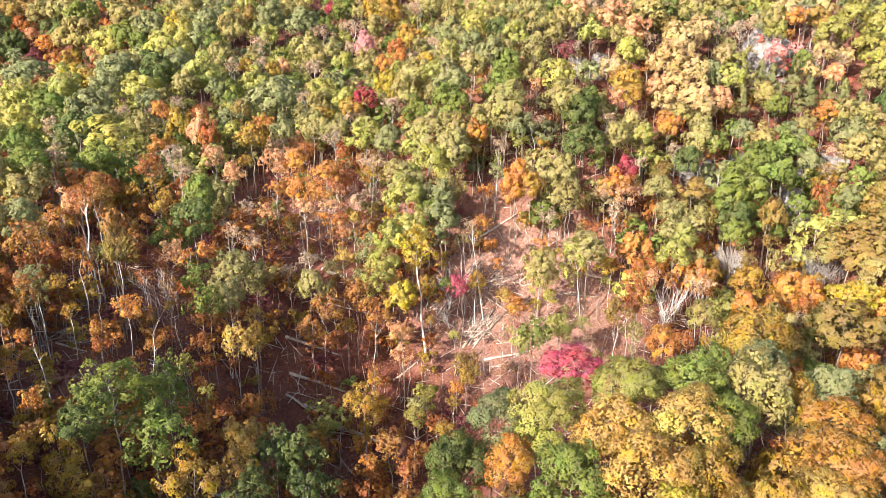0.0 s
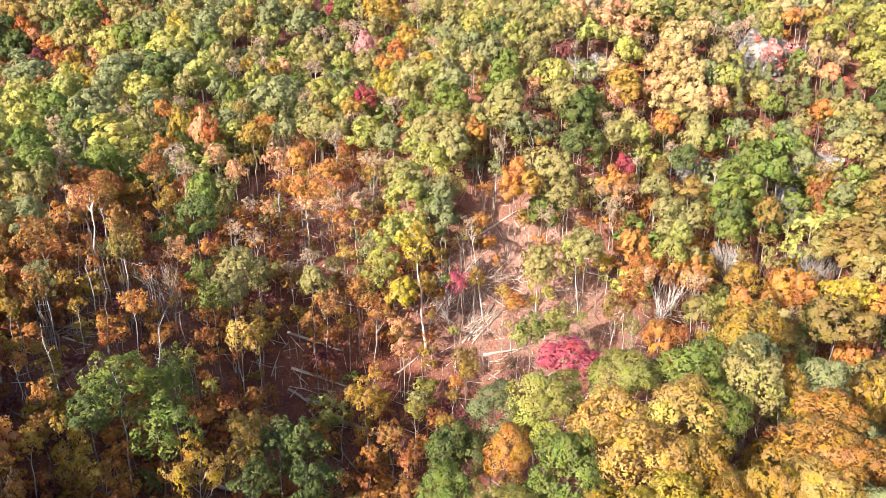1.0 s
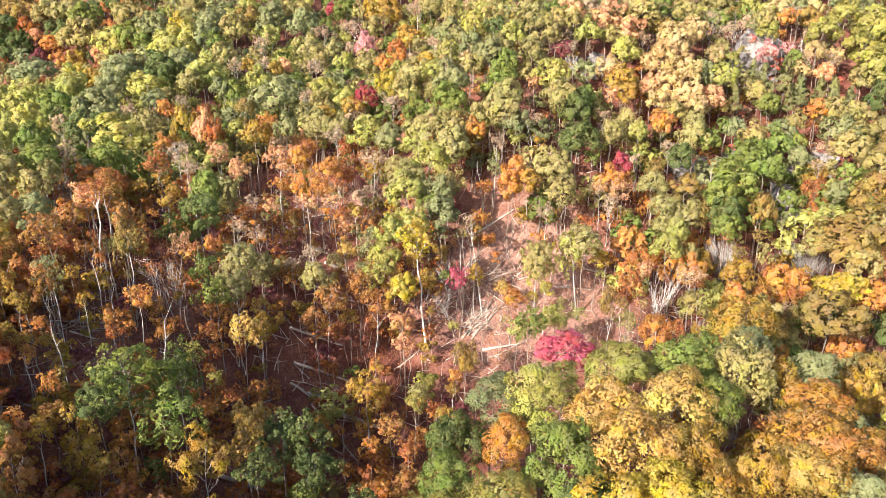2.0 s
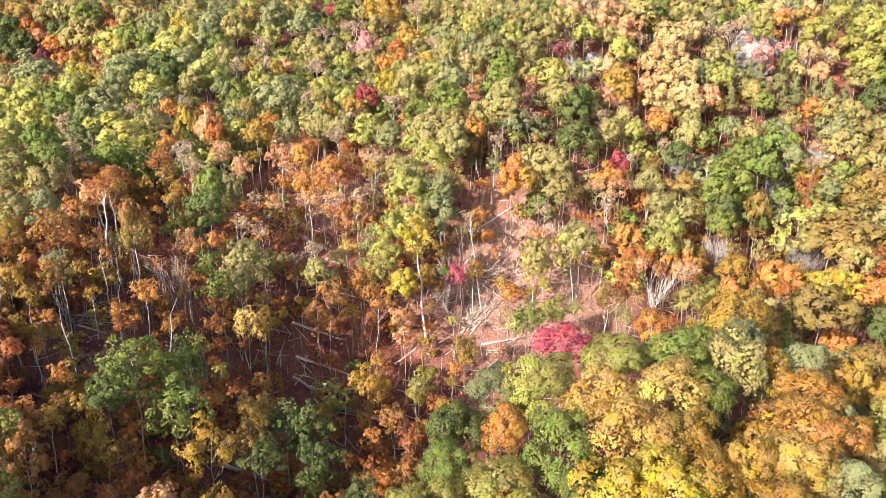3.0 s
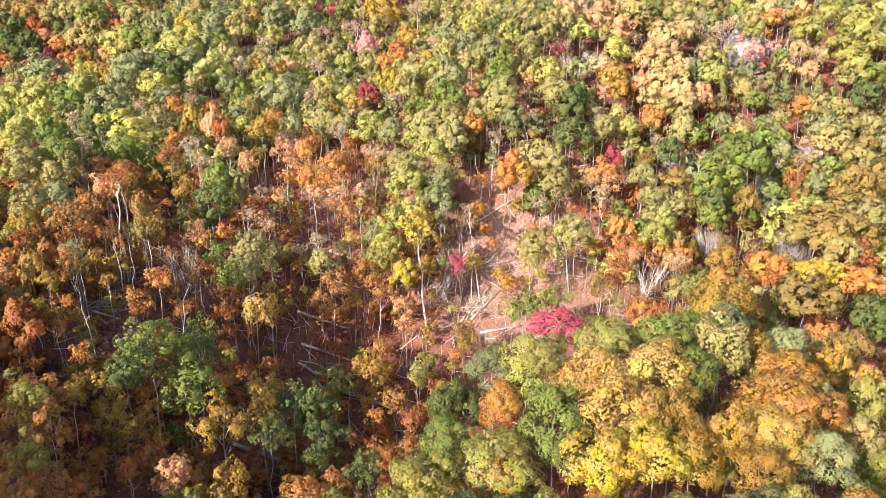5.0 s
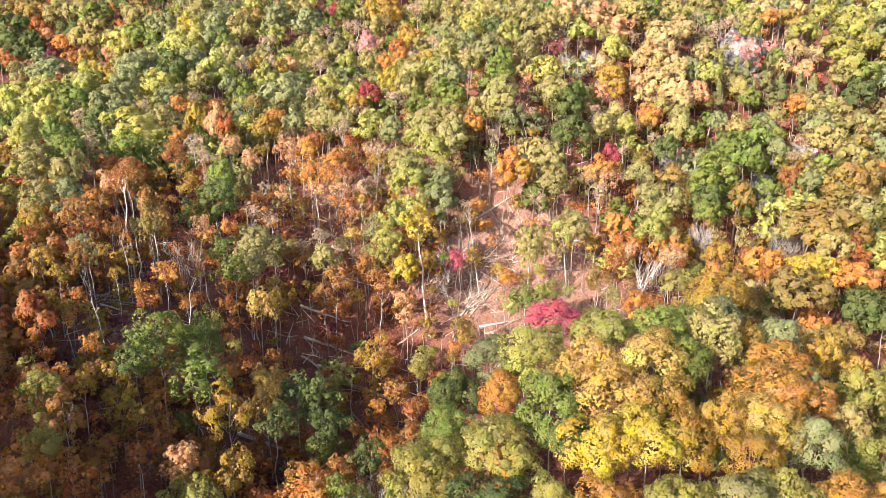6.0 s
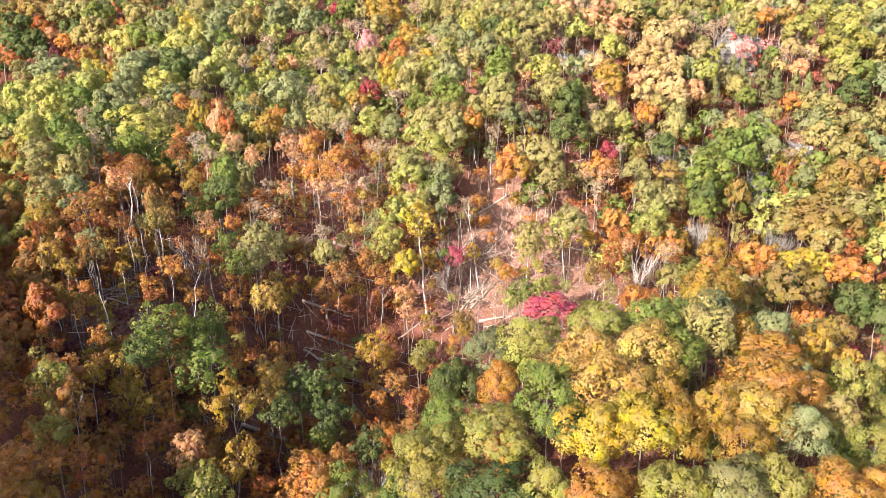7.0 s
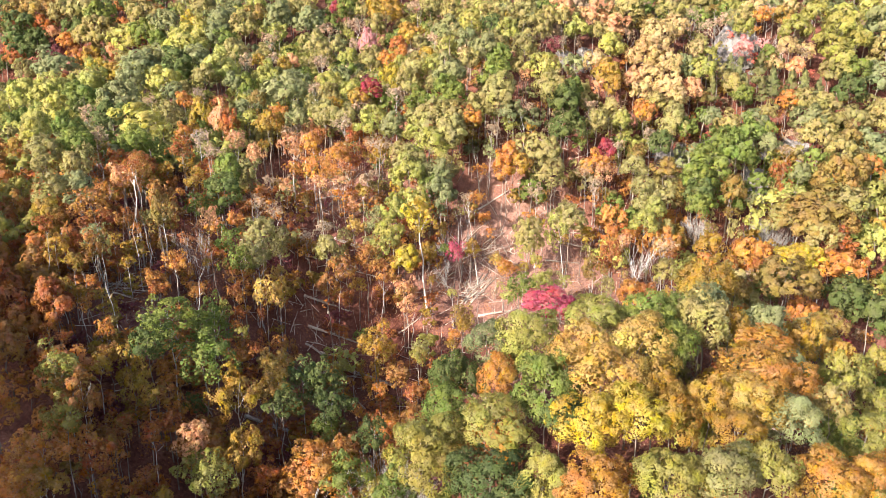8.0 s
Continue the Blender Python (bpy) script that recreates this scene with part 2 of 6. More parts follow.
def lobed_crown(name, lobes, clumps, leaves, size, low=-0.45, ragged=0.12, gaps=0.0, ruffle=0.35):
    """A crown of unit radius: a few large lobes round a dome, each a heap of leaf clumps, leaves on the outside of the clumps and a darker core behind."""
    turn = np.arange(lobes) * 2.39996 + RNG.random() * 6
    z = np.linspace(low, 0.98, lobes)
    heart = np.stack([np.cos(turn) * np.sqrt(1 - z * z), np.sin(turn) * np.sqrt(1 - z * z), z], 1)
    heart = heart * RNG.uniform(0.5, 0.72, (lobes, 1)) + RNG.normal(size=(lobes, 3)) * ragged
    girth = RNG.uniform(0.27, 0.43, lobes)
    owner = RNG.integers(0, lobes, clumps)
    d = unit(RNG.normal(size=(clumps, 3)) + unit(heart)[owner] * 0.9 + np.array((0, 0, 0.25)))
    spots = heart[owner] + d * (girth[owner] * RNG.uniform(0.75, 1.05, clumps))[:, None]
    bulk = RNG.uniform(0.085, 0.165, clumps)
    if gaps:
        spots = spots * RNG.uniform(1 - gaps, 1.0, (clumps, 1))
    tries = leaves * 2
    which = RNG.choice(clumps, tries, p=bulk ** 2 / (bulk ** 2).sum())
    e = unit(RNG.normal(size=(tries, 3)) + d[which] * 0.8 + np.array((0, 0, 0.3)))
    centres = spots[which] + e * (bulk[which] * RNG.uniform(0.7, 1.15, tries))[:, None]
    hidden = np.zeros(tries, bool)
    for k in range(lobes):
        hidden |= np.linalg.norm(centres - heart[k], axis=1) < girth[k] * 0.72
    keep = np.flatnonzero(~hidden)[:leaves]
    which, e, centres = which[keep], e[keep], centres[keep]
    core = int(leaves * 0.12)
    of = RNG.integers(0, lobes, core)
    f = unit(RNG.normal(size=(core, 3)) + unit(heart)[of] * 0.4)
    centres = np.concatenate([centres, heart[of] + f * (girth[of] * 0.78)[:, None]])
    ways = unit(np.concatenate([e * 0.45 + d[which] * 0.4 + unit(centres[:len(keep)]) * 0.45, f]))
    facing = ways + RNG.normal(size=ways.shape) * ruffle
    sizes = np.concatenate([size * RNG.uniform(0.65, 1.4, len(keep)), size * 2.0 * np.ones(core)])
    soft = unit(ways + unit(facing) * 0.45)
    me = leaves_mesh(name, centres, facing, sizes, 0.42, LEAVES, soft)
    CROWN_WAYS[me.name] = np.repeat(soft, 3, axis=0)
    return me


def clumped_crown(name, clumps, leaves, size, clump_size, hollow=0.55, low=-0.75):
    """A loose crown of unit radius: leaves strewn round a few clumps."""
    lumps = unit(RNG.normal(size=(clumps, 3)))
    lumps[:, 2] = np.where(lumps[:, 2] < low, -lumps[:, 2], lumps[:, 2])
    lumps *= (hollow + (1 - hollow) * RNG.random((clumps, 1)) ** 0.6) * (1 - clump_size * 0.7)
    which = RNG.integers(0, clumps, leaves)
    d = unit(RNG.normal(size=(leaves, 3)) + np.array((0, 0, 0.35)))
    centres = lumps[which] + d * clump_size * RNG.uniform(0.5, 1.0, (leaves, 1))
    return leaves_mesh(name, centres, d + RNG.normal(size=(leaves, 3)) * 0.6, size * RNG.uniform(0.7, 1.4, leaves), 0.42, LEAVES, unit(d + unit(lumps[which]) * 0.5))


def tiered_crown(name, tiers, leaves, size):
    """A pine's crown: drooping sprays of needles on uneven boughs, unit radius."""
    boughs = tiers * 8
    lift = RNG.random(boughs) ** 1.2
    turn = RNG.random(boughs) * 6.283
    length = (1.0 - 0.8 * lift) * RNG.uniform(0.6, 1.05, boughs)
    which = RNG.integers(0, boughs, leaves)
    along = RNG.random(leaves) ** 0.6
    reach = along * length[which]
    a = turn[which] + RNG.normal(size=leaves) * 0.2
    centres = np.stack([np.cos(a) * reach, np.sin(a) * reach, -1 + 2 * lift[which] + 0.25 * reach + RNG.normal(size=leaves) * 0.06], 1)
    outward = np.stack([np.cos(a), np.sin(a), 0.9 + 0 * a], 1)
    return leaves_mesh(name, centres, outward + RNG.normal(size=(leaves, 3)) * 0.6, size * RNG.uniform(0.7, 1.3, leaves), 0.3, LEAVES, unit(outward))


def tube(verts, faces, path, radii, sides):
    """Adds a tapered tube along the path."""
    path = [Vector(p) for p in path]
    first = len(verts)
    for k, (p, r) in enumerate(zip(path, radii)):
        way = (path[min(k + 1, len(path) - 1)] - path[max(k - 1, 0)]).normalized()
        side = way.orthogonal().normalized()
        other = way.cross(side)
        for j in range(sides):
            a = 2 * math.pi * j / sides
            verts.append(p + side * (math.cos(a) * r) + other * (math.sin(a) * r))
    for k in range(len(path) - 1):
        for j in range(sides):
            a, b = first + k * sides + j, first + k * sides + (j + 1) % sides
            faces.append((a, b, b + sides, a + sides))
    faces.append(tuple(first + (len(path) - 1) * sides + j for j in range(sides)))
    faces.append(tuple(first + j for j in reversed(range(sides))))


def tube_mesh(name, verts, faces, mat):
    me = bpy.data.meshes.new(name)
    me.from_pydata([tuple(v) for v in verts], [], faces)
    me.polygons.foreach_set("use_smooth", [True] * len(me.polygons))
    me.materials.append(mat)
    return me


def grow(rng, verts, faces, start, way, length, thick, level, spread, sides):
    """A limb that bends upwards and forks."""
    path, p, d = [start], Vector(start), Vector(way).normalized()
    steps = 4 if level > 0 else 3
    for _ in range(steps):
        d = (d + Vector((rng.gauss(0, spread * 0.38), rng.gauss(0, spread * 0.38), spread * 0.17 + rng.gauss(0, 0.06)))).normalized()
        p = p + d * (length / steps)
        path.append(p.copy())
    tube(verts, faces, path, [thick * (1 - 0.75 * k / steps) for k in range(steps + 1)], sides)
    if level > 0:
        for k in range(2, steps + 1):
            for _ in range(1 if k < steps else 2):
                turn = Vector((rng.gauss(0, spread), rng.gauss(0, spread), rng.gauss(0.15, spread * 0.5)))
                grow(rng, verts, faces, path[k], d + turn, length * rng.uniform(0.45, 0.7), thick * (1 - 0.75 * k / steps) * 0.75 + 0.004, level - 1, spread, max(3, sides - 1))


def trunk_mesh(name, seed, mat, aspect, clear, limbs, reach, level, thick, bend=0.05):
    """Trunk with limbs, aspect times as high as its crown's radius; stored with unit height and unit radius."""
    rng = random.Random(seed)
    verts, faces = [], []
    path = [Vector((0, 0, -0.03 * aspect))]
    for k in range(1, 7):
        path.append(Vector((rng.gauss(0, bend) * k / 6, rng.gauss(0, bend) * k / 6, 0.92 * aspect * k / 6)))
    tube(verts, faces, path, [thick * (1.25 if k == 0 else 1 - 0.13 * k) for k in range(7)], 6)
    for k in range(limbs):
        t = clear + (0.88 - clear) * (k + rng.random()) / limbs
        i = min(int(t / 0.92 * 6), 5)
        p = path[i].lerp(path[i + 1], t / 0.92 * 6 - i)
        a = k * 2.4 + rng.random()
        length = reach * rng.uniform(0.75, 1.1) * (1.1 - 0.45 * (t - clear) / max(0.9 - clear, 0.1))
        grow(rng, verts, faces, p, (math.cos(a), math.sin(a), rng.uniform(0.5, 1.1)), length, thick * 0.45 * (1.25 - t * 0.6), level, 0.42, 4)
    for v in verts:
        v.z /= aspect
    return tube_mesh(name, verts, faces, mat)


def bare_mesh(name, seed, thick, stems, wide):
    """A leafless tree of unit height and radius: slender stems that fork into leaning leaders with fine twigs."""
    rng = random.Random(seed)
    verts, faces = [], []
    for s in range(stems):
        a = s * 2.6 + rng.random()
        lean = rng.uniform(0.15, 0.32) if stems > 1 else rng.uniform(0.02, 0.12)
        path = [Vector((0.05 * math.cos(a), 0.05 * math.sin(a), -0.05))]
        for k in range(1, 5):
            path.append(path[0] + Vector((math.cos(a) * lean * k / 4 + rng.gauss(0, 0.02), math.sin(a) * lean * k / 4 + rng.gauss(0, 0.02), 0.3 * k)))
        tube(verts, faces, path, [thick * (1.15 - 0.16 * k) for k in range(5)], 6)
        for k in range(4):
            b, out = k * 1.7 + rng.random(), wide * rng.uniform(0.35, 0.8)
            grow(rng, verts, faces, path[4].lerp(path[2], k * 0.3), (math.cos(b) * out, math.sin(b) * out, 1.0), rng.uniform(0.6, 0.9), thick * 0.42, 2, 0.3, 4)
        for k in range(6):
            b = k * 2.4 + rng.random()
            grow(rng, verts, faces, path[2].lerp(path[4], rng.uniform(0.0, 1.0)), (math.cos(b), math.sin(b), 0.8), rng.uniform(0.25, 0.45), thick * 0.2, 1, 0.4, 3)
    top, reach = max(v.z for v in verts), max(0.55, sorted(math.hypot(v.x, v.y) for v in verts)[int(len(verts) * 0.97)])
    for v in verts:
        v.x, v.y, v.z = v.x / reach, v.y / reach, v.z / top
    return tube_mesh(name, verts, faces, GREY_BARK)


def fan_mesh(name, seed, limbs, thick):
    """A leafless tree that spreads from its foot in a dense fan of fine grey limbs."""
    rng = random.Random(seed)
    verts, faces = [], []
    tube(verts, faces, [(0, 0, -0.05), (0.02, 0, 0.2), (0.03, 0.02, 0.42)], [thick * 2, thick * 1.7, thick], 6)
    for k in range(limbs):
        a, out = k * 2.4 + rng.random(), rng.uniform(0.1, 1.25)
        grow(rng, verts, faces, Vector((0.02, 0, rng.uniform(0.1, 0.36))), (math.cos(a) * out, math.sin(a) * out, 0.75), rng.uniform(0.8, 1.0), thick * rng.uniform(0.6, 1.0), 2, 0.27, 4)
    top, reach = max(v.z for v in verts), sorted(math.hypot(v.x, v.y) for v in verts)[int(len(verts) * 0.95)]
    for v in verts:
        v.x, v.y, v.z = v.x / reach, v.y / reach, v.z / top
    return tube_mesh(name, verts, faces, GREY_BARK)


CLOSE_CROWNS = [lobed_crown("crown", 13 + 2 * k, 200 + 20 * k, 8800, 0.047, ruffle=0.6) for k in range(5)]
LOOSE_CROWNS = [lobed_crown("crown", 15 + 2 * k, 120 + 12 * k, 4600, 0.054, -0.7, 0.21, 0.32, 0.6) for k in range(4)]
NEAR_CROWNS = [lobed_crown("crown", 12 + 2 * k, 150 + 15 * k, 4600, 0.064, ruffle=0.55) for k in range(6)]
MID_CROWNS = [lobed_crown("crown", 10 + 2 * k, 120 + 10 * k, 2900, 0.084) for k in range(6)]
FAR_CROWNS = [lobed_crown("crown", 9 + k, 90 + 10 * k, 1900, 0.100) for k in range(6)]
AIRY_CROWNS = [lobed_crown("crown", 14 + k, 85 + 8 * k, 2400, 0.070, -0.75, 0.20, 0.35, 0.7) for k in range(6)]
WOOD_CROWNS = [lobed_crown("crown", 9 + k, 60, 560, 0.165) for k in range(5)]
THIN_CROWNS = [lobed_crown("crown", 12 + k, 60, 1100, 0.068, -0.7, 0.22, 0.5, 0.8) for k in range(4)]
BUSH_CROWNS = [lobed_crown("crown", 8 + k, 45, 800, 0.115, -0.6, 0.22, 0.4, 0.7) for k in range(5)]
WISPY_CROWNS = [clumped_crown("crown", 12 + k, 420, 0.105, 0.34, hollow=0.3, low=-0.95) for k in range(4)]
PINE_CROWNS = [tiered_crown("crown", 6 + k, 2600, 0.13) for k in range(3)]
TRUNKS = [trunk_mesh("trunk", 20 + k, BARK, 6, 0.6, 4, 0.7, 0, 0.044, 0.11) for k in range(6)]
PALE_TRUNKS = [trunk_mesh("trunk", 40 + k, PALE_BARK if k % 2 else GREY_BARK, 6, 0.62, 5, 0.8, 0, 0.05, 0.14) for k in range(5)]
TALL_TRUNKS = [trunk_mesh("trunk", 50 + k, PALE_BARK, 6, 0.68, 5, 0.7, 1, 0.085, 0.16) for k in range(4)]
OPEN_TRUNKS = [trunk_mesh("trunk", 60 + k, GREY_BARK, 6, 0.5, 7, 0.75, 1, 0.038, 0.14) for k in range(4)]
SLIM_TRUNKS = [trunk_mesh("trunk", 80 + k, GREY_BARK if k % 2 else BARK, 10, 0.6, 3, 0.7, 0, 0.075, 0.22) for k in range(5)]
BUSH_STEMS = [trunk_mesh("stem", 100 + k, BARK, 3, 0.2, 3, 0.6, 0, 0.03, 0.1) for k in range(3)]
BARE_TREES = [bare_mesh("limbs", 120 + k, 0.015, 1 + k % 2, 0.9 + 0.15 * k) for k in range(5)]

FAN_TREES = [fan_mesh("limbs", 140 + k, 44, 0.014) for k in range(2)]

PICK = random.Random(11)
OPEN_PLACES = []
STANDING = []


def plant(name, label, category, group, x, y, height, radius, trunk, crown, colour, lean=0.0, deep=None, sink=0.0, wood=None):
    """One tree: an empty at its foot with a trunk and, if given, a crown of half-height deep under it."""
    root = new(name)
    root.empty_display_size = 0.3
    root.matrix_world = Matrix.Translation((x, y, ground_at(x, y) - 0.15 - sink))
    root.rotation_euler = (PICK.gauss(0, 0.015), lean + PICK.gauss(0, 0.03), 0)
    tagged(root, label, category, group)
    deep = deep or radius * 1.1
    stem = new("trunk", trunk)
    stem.parent = root
    girth = wood or radius
    stem.scale = (girth, girth, height)
    stem.rotation_euler.z = PICK.uniform(0, 6.28)
    if crown:
        top = new("crown", crown)
        top.parent = root
        top.scale = (radius * PICK.uniform(0.94, 1.08), radius * PICK.uniform(0.94, 1.08), deep * PICK.uniform(0.96, 1.08))
        top.location = (0, 0, height - deep)
        top.rotation_euler.z = PICK.uniform(0, 6.28)
        c = COLOURS[colour][0]
        v, w = PICK.uniform(0.90, 1.12), PICK.uniform(-0.06, 0.06)
        top.color = (c[0] * v * (1 + w), c[1] * v, c[2] * v * (1 - w), 1)
    STANDING.append((x, y, radius, height))
    return root


KINDS = {"maple_tree": ("orange", "peach", "red", "crimson", "magenta", "pink", "rust", "maroon", "amber"), "oak_tree": ("olive", "brown_olive", "tan", "russet"),
         "beech_tree": ("green", "deep_green", "sage"), "poplar_tree": ("yellow_green", "yellow", "dim_yellow_green"), "hickory_tree": ("gold", "pale_gold", "hazy_gold", "dim_gold"), "pine_tree": ("pine",)}
KIND = {colour: kind for kind, colours in KINDS.items() for colour in colours}


def far_off(x, y):
    return math.hypot(x, y + 5)


def canopy(colour, x, y, height, radius, deep=None):
    d = far_off(x, y)
    crowns = CLOSE_CROWNS if d < 74 else NEAR_CROWNS if d < 104 else MID_CROWNS if d < 152 else FAR_CROWNS
    if colour in ("brown_olive", "rust", "peach") and d < 152 and radius < 2.6 or (x < 12 and 70 < y < 126 and radius < 2.2):
        crowns = AIRY_CROWNS
    elif x < -4 and d < 104:
        crowns = LOOSE_CROWNS
    trunks = TRUNKS + OPEN_TRUNKS if crowns in (AIRY_CROWNS, LOOSE_CROWNS) else TRUNKS
    deep = (deep or radius) * (1.12 if d < 74 else 1.24)
    plant(KIND[colour], f"broadleaf tree with a rounded {COLOURS[colour][1]} autumn crown", "tree", "canopy trees", x, y, height, radius * (1.08 if d < 104 else 1.16), PICK.choice(trunks), PICK.choice(crowns), colour, 0, deep, wood=min(radius, 3.0))


def open_crown(colour, x, y, height, radius, deep=None):
    plant(KIND[colour], f"half-bare tree, pale branches and thin {COLOURS[colour][1]} leaves", "tree", "thinning trees", x, y, height, radius, PICK.choice(OPEN_TRUNKS), PICK.choice(THIN_CROWNS), colour, 0, deep)


def tall(colour, x, y, height, radius, lean=0.0, deep=None):
    plant(KIND[colour], f"tall slender tree, pale bare trunk, {COLOURS[colour][1]} leaves at the top", "tree", "slender trees", x, y, height, radius, PICK.choice(TALL_TRUNKS if height > 17 else PALE_TRUNKS), PICK.choice(AIRY_CROWNS if radius > 2 else THIN_CROWNS), colour, lean, deep or radius * (1.1 if height > 17 else 1.5), wood=min(radius, 2.4))


def understory(colour, x, y, height, radius, deep=None):
    plant("small_tree", f"low bushy young tree with {COLOURS[colour][1]} autumn leaves", "small tree", "understory trees", x, y, height, radius, PICK.choice(BUSH_STEMS), PICK.choice(BUSH_CROWNS), colour, 0, deep or radius * 0.85)


def small_maple(colour, x, y, height, radius, deep=None):
    plant("small_maple_tree", f"slender young maple with layered {COLOURS[colour][1]} leaves", "maple tree", "young maples", x, y, height, radius, PICK.choice(TRUNKS + PALE_TRUNKS[:2]), PICK.choice(AIRY_CROWNS if far_off(x, y) < 120 else BUSH_CROWNS), colour, 0, deep)


def sapling_tree(colour, x, y, height, radius, deep=None):
    plant("young_tree", f"young broadleaf tree with a small {COLOURS[colour][1]} crown", "tree", "young trees", x, y, height, radius, PICK.choice(TRUNKS + PALE_TRUNKS[:2]), PICK.choice(AIRY_CROWNS if far_off(x, y) < 120 else BUSH_CROWNS), colour, 0, deep)


def pine(colour, x, y, height, radius, deep=None):
    plant("pine_tree", "ragged pine tree with flat tiers of dull green needles", "pine tree", "pines on the upper slope", x, y, height, radius, PICK.choice(TRUNKS), PICK.choice(PINE_CROWNS), colour, 0, (deep or radius) * 1.25)


def bare(colour, x, y, height, radius, lean=0.0):
    OPEN_PLACES.append((x, y))
    plant("bare_tree", "leafless tree with a fan of pale grey branches", "bare tree", "bare trees", x, y, height, radius if radius > height * 0.4 else height * 0.31, PICK.choice(FAN_TREES if radius > height * 0.4 else BARE_TREES), None, colour, lean)


def snag(colour, x, y, height, lean=0.0):
    plant("dead_tree", "dead standing trunk, pale grey and nearly branchless", "dead tree", "dead trunks", x, y, height, 1.15, PICK.choice(SLIM_TRUNKS), None, colour, lean)


def fallen_log(x0, y0, x1, y1, thick):
    """A log along the ground between two places, with broken stubs."""
    a, b = Vector((x0, y0, ground_at(x0, y0) + thick * 0.8)), Vector((x1, y1, ground_at(x1, y1) + thick * 0.8))
    for k in range(1, 6):
        p = a.lerp(b, k / 6)
        lift = ground_at(p.x, p.y) + thick * 0.5 - p.z
        if lift > 0:
            a.z, b.z = a.z + lift * 0.6, b.z + lift * 0.6
    rng = random.Random(int(x0 * 10 + y1 * 7))
    verts, faces = [], []
    path = [a.lerp(b, k / 6) + Vector((rng.gauss(0, 0.06), rng.gauss(0, 0.06), rng.gauss(0, 0.04))) for k in range(7)]
    tube(verts, faces, path, [thick * (1 - 0.08 * k) for k in range(7)], 8)
    for _ in range(3):
        p = a.lerp(b, rng.uniform(0.35, 0.95))
        tube(verts, faces, [p, p + Vector((rng.gauss(0, 0.5), rng.gauss(0, 0.5), rng.uniform(0.3, 1.0)))], [thick * 0.35, thick * 0.12], 5)
    ob = new("fallen_log", tube_mesh("fallen_log", verts, faces, DEADWOOD))
    tagged(ob, "weathered grey fallen tree trunk lying on the leaf litter", "log", "fallen logs")


def outcrop(x, y, wide, high):
    """A broken grey boulder that stands out of the slope."""
    rng = random.Random(int(x * 31 + y * 17))
    bm = bmesh.new()
    bmesh.ops.create_icosphere(bm, subdivisions=4, radius=1)
    seed = Vector((x, y, 0))
    cuts = [(Vector((rng.gauss(0, 1), rng.gauss(0, 1), rng.gauss(0.3, 0.7))).normalized(), rng.uniform(0.45, 0.8)) for _ in range(9)]
    for v in bm.verts:
        n = v.co.normalized()
        v.co = n * (1 + 0.3 * noise.noise(n * 1.3 + seed))
        for way, far in cuts:
            v.co -= way * max(0, v.co.dot(way) - far)
        v.co *= 1 + 0.10 * noise.noise(n * 4 + seed) + 0.06 * noise.noise(n * 11 + seed)
        v.co.z += 0.05 * math.sin(v.co.z * 14)
    bmesh.ops.scale(bm, vec=(wide * 0.8, wide * 0.6, high * 1.0), verts=bm.verts)
    bmesh.ops.rotate(bm, matrix=Matrix.Rotation(rng.uniform(-0.5, 0.5), 3, "Z"), verts=bm.verts)
    me = bpy.data.meshes.new("boulder")
    bm.to_mesh(me)
    bm.free()
    me.materials.append(ROCK)
    ob = new("boulder", me)
    ob.location = (x, y, ground_at(x, y) + high * 0.3)
    STANDING.append((x, y - 3, 3.5, 0))
    tagged(ob, "pale grey weathered rock outcrop on the steep slope", "rock", "rock outcrops")


def brush_pile(x, y, wide, high, count):
    """A tangle of thin fallen poles and branches."""
    rng = random.Random(int(x * 13 + y * 29))
    verts, faces = [], []
    for k in range(count):
        a, b = x + rng.gauss(0, wide * 0.3), y + rng.gauss(0, wide * 0.22)
        turn, size = rng.gauss(0.5, 0.7), rng.uniform(0.35, 1.0) * wide
        c, e = a + math.cos(turn) * size, b + math.sin(turn) * size
        g, h = ground_at(a, b) + 0.1, ground_at(c, e) + rng.uniform(0.1, high)
        mid = Vector(((a + c) / 2, (b + e) / 2, (g + h) / 2 + rng.uniform(0, 0.4)))
        thick = rng.uniform(0.03, 0.11)
        tube(verts, faces, [(a, b, g), mid, (c, e, h)], [thick, thick * 0.8, thick * 0.4], 5)
        for _ in range(2):
            tip = mid + Vector((rng.gauss(0, 0.6), rng.gauss(0, 0.6), rng.uniform(0.1, 1.0)))
            tube(verts, faces, [mid, tip], [thick * 0.5, thick * 0.2], 4)
    ob = new("brush_pile", tube_mesh("brush_pile", verts, faces, DEADWOOD))
    tagged(ob, "tangle of thin pale fallen branches and poles on the slope", "brush pile", kind="stuff")


# ---- the trees that stand out, nearest first ----
canopy("orange", -37.0, 39.3, 14.1, 1.92, 1.81)
canopy("olive", 24.9, 40.8, 15.8, 3.20, 2.52)
canopy("amber", 13.1, 40.9, 15.1, 2.69, 2.31)
canopy("dim_yellow_green", 19.6, 41.4, 15.8, 3.21, 2.87)
canopy("gold", -35.3, 42.2, 14.2, 2.00, 1.89)
canopy("amber", 34.7, 42.9, 15.4, 2.88, 2.37)
canopy("dim_yellow_green", 8.9, 42.9, 14.8, 2.43, 2.72)
canopy("orange", -37.6, 43.4, 14.5, 2.24, 2.16)
canopy("deep_green", 3.4, 43.5, 16.1, 3.44, 2.85)
canopy("dim_yellow_green", 29.3, 43.5, 15.0, 2.56, 2.50)
sapling_tree("deep_green", 19.7, 44.0, 10.0, 1.52, 1.43)
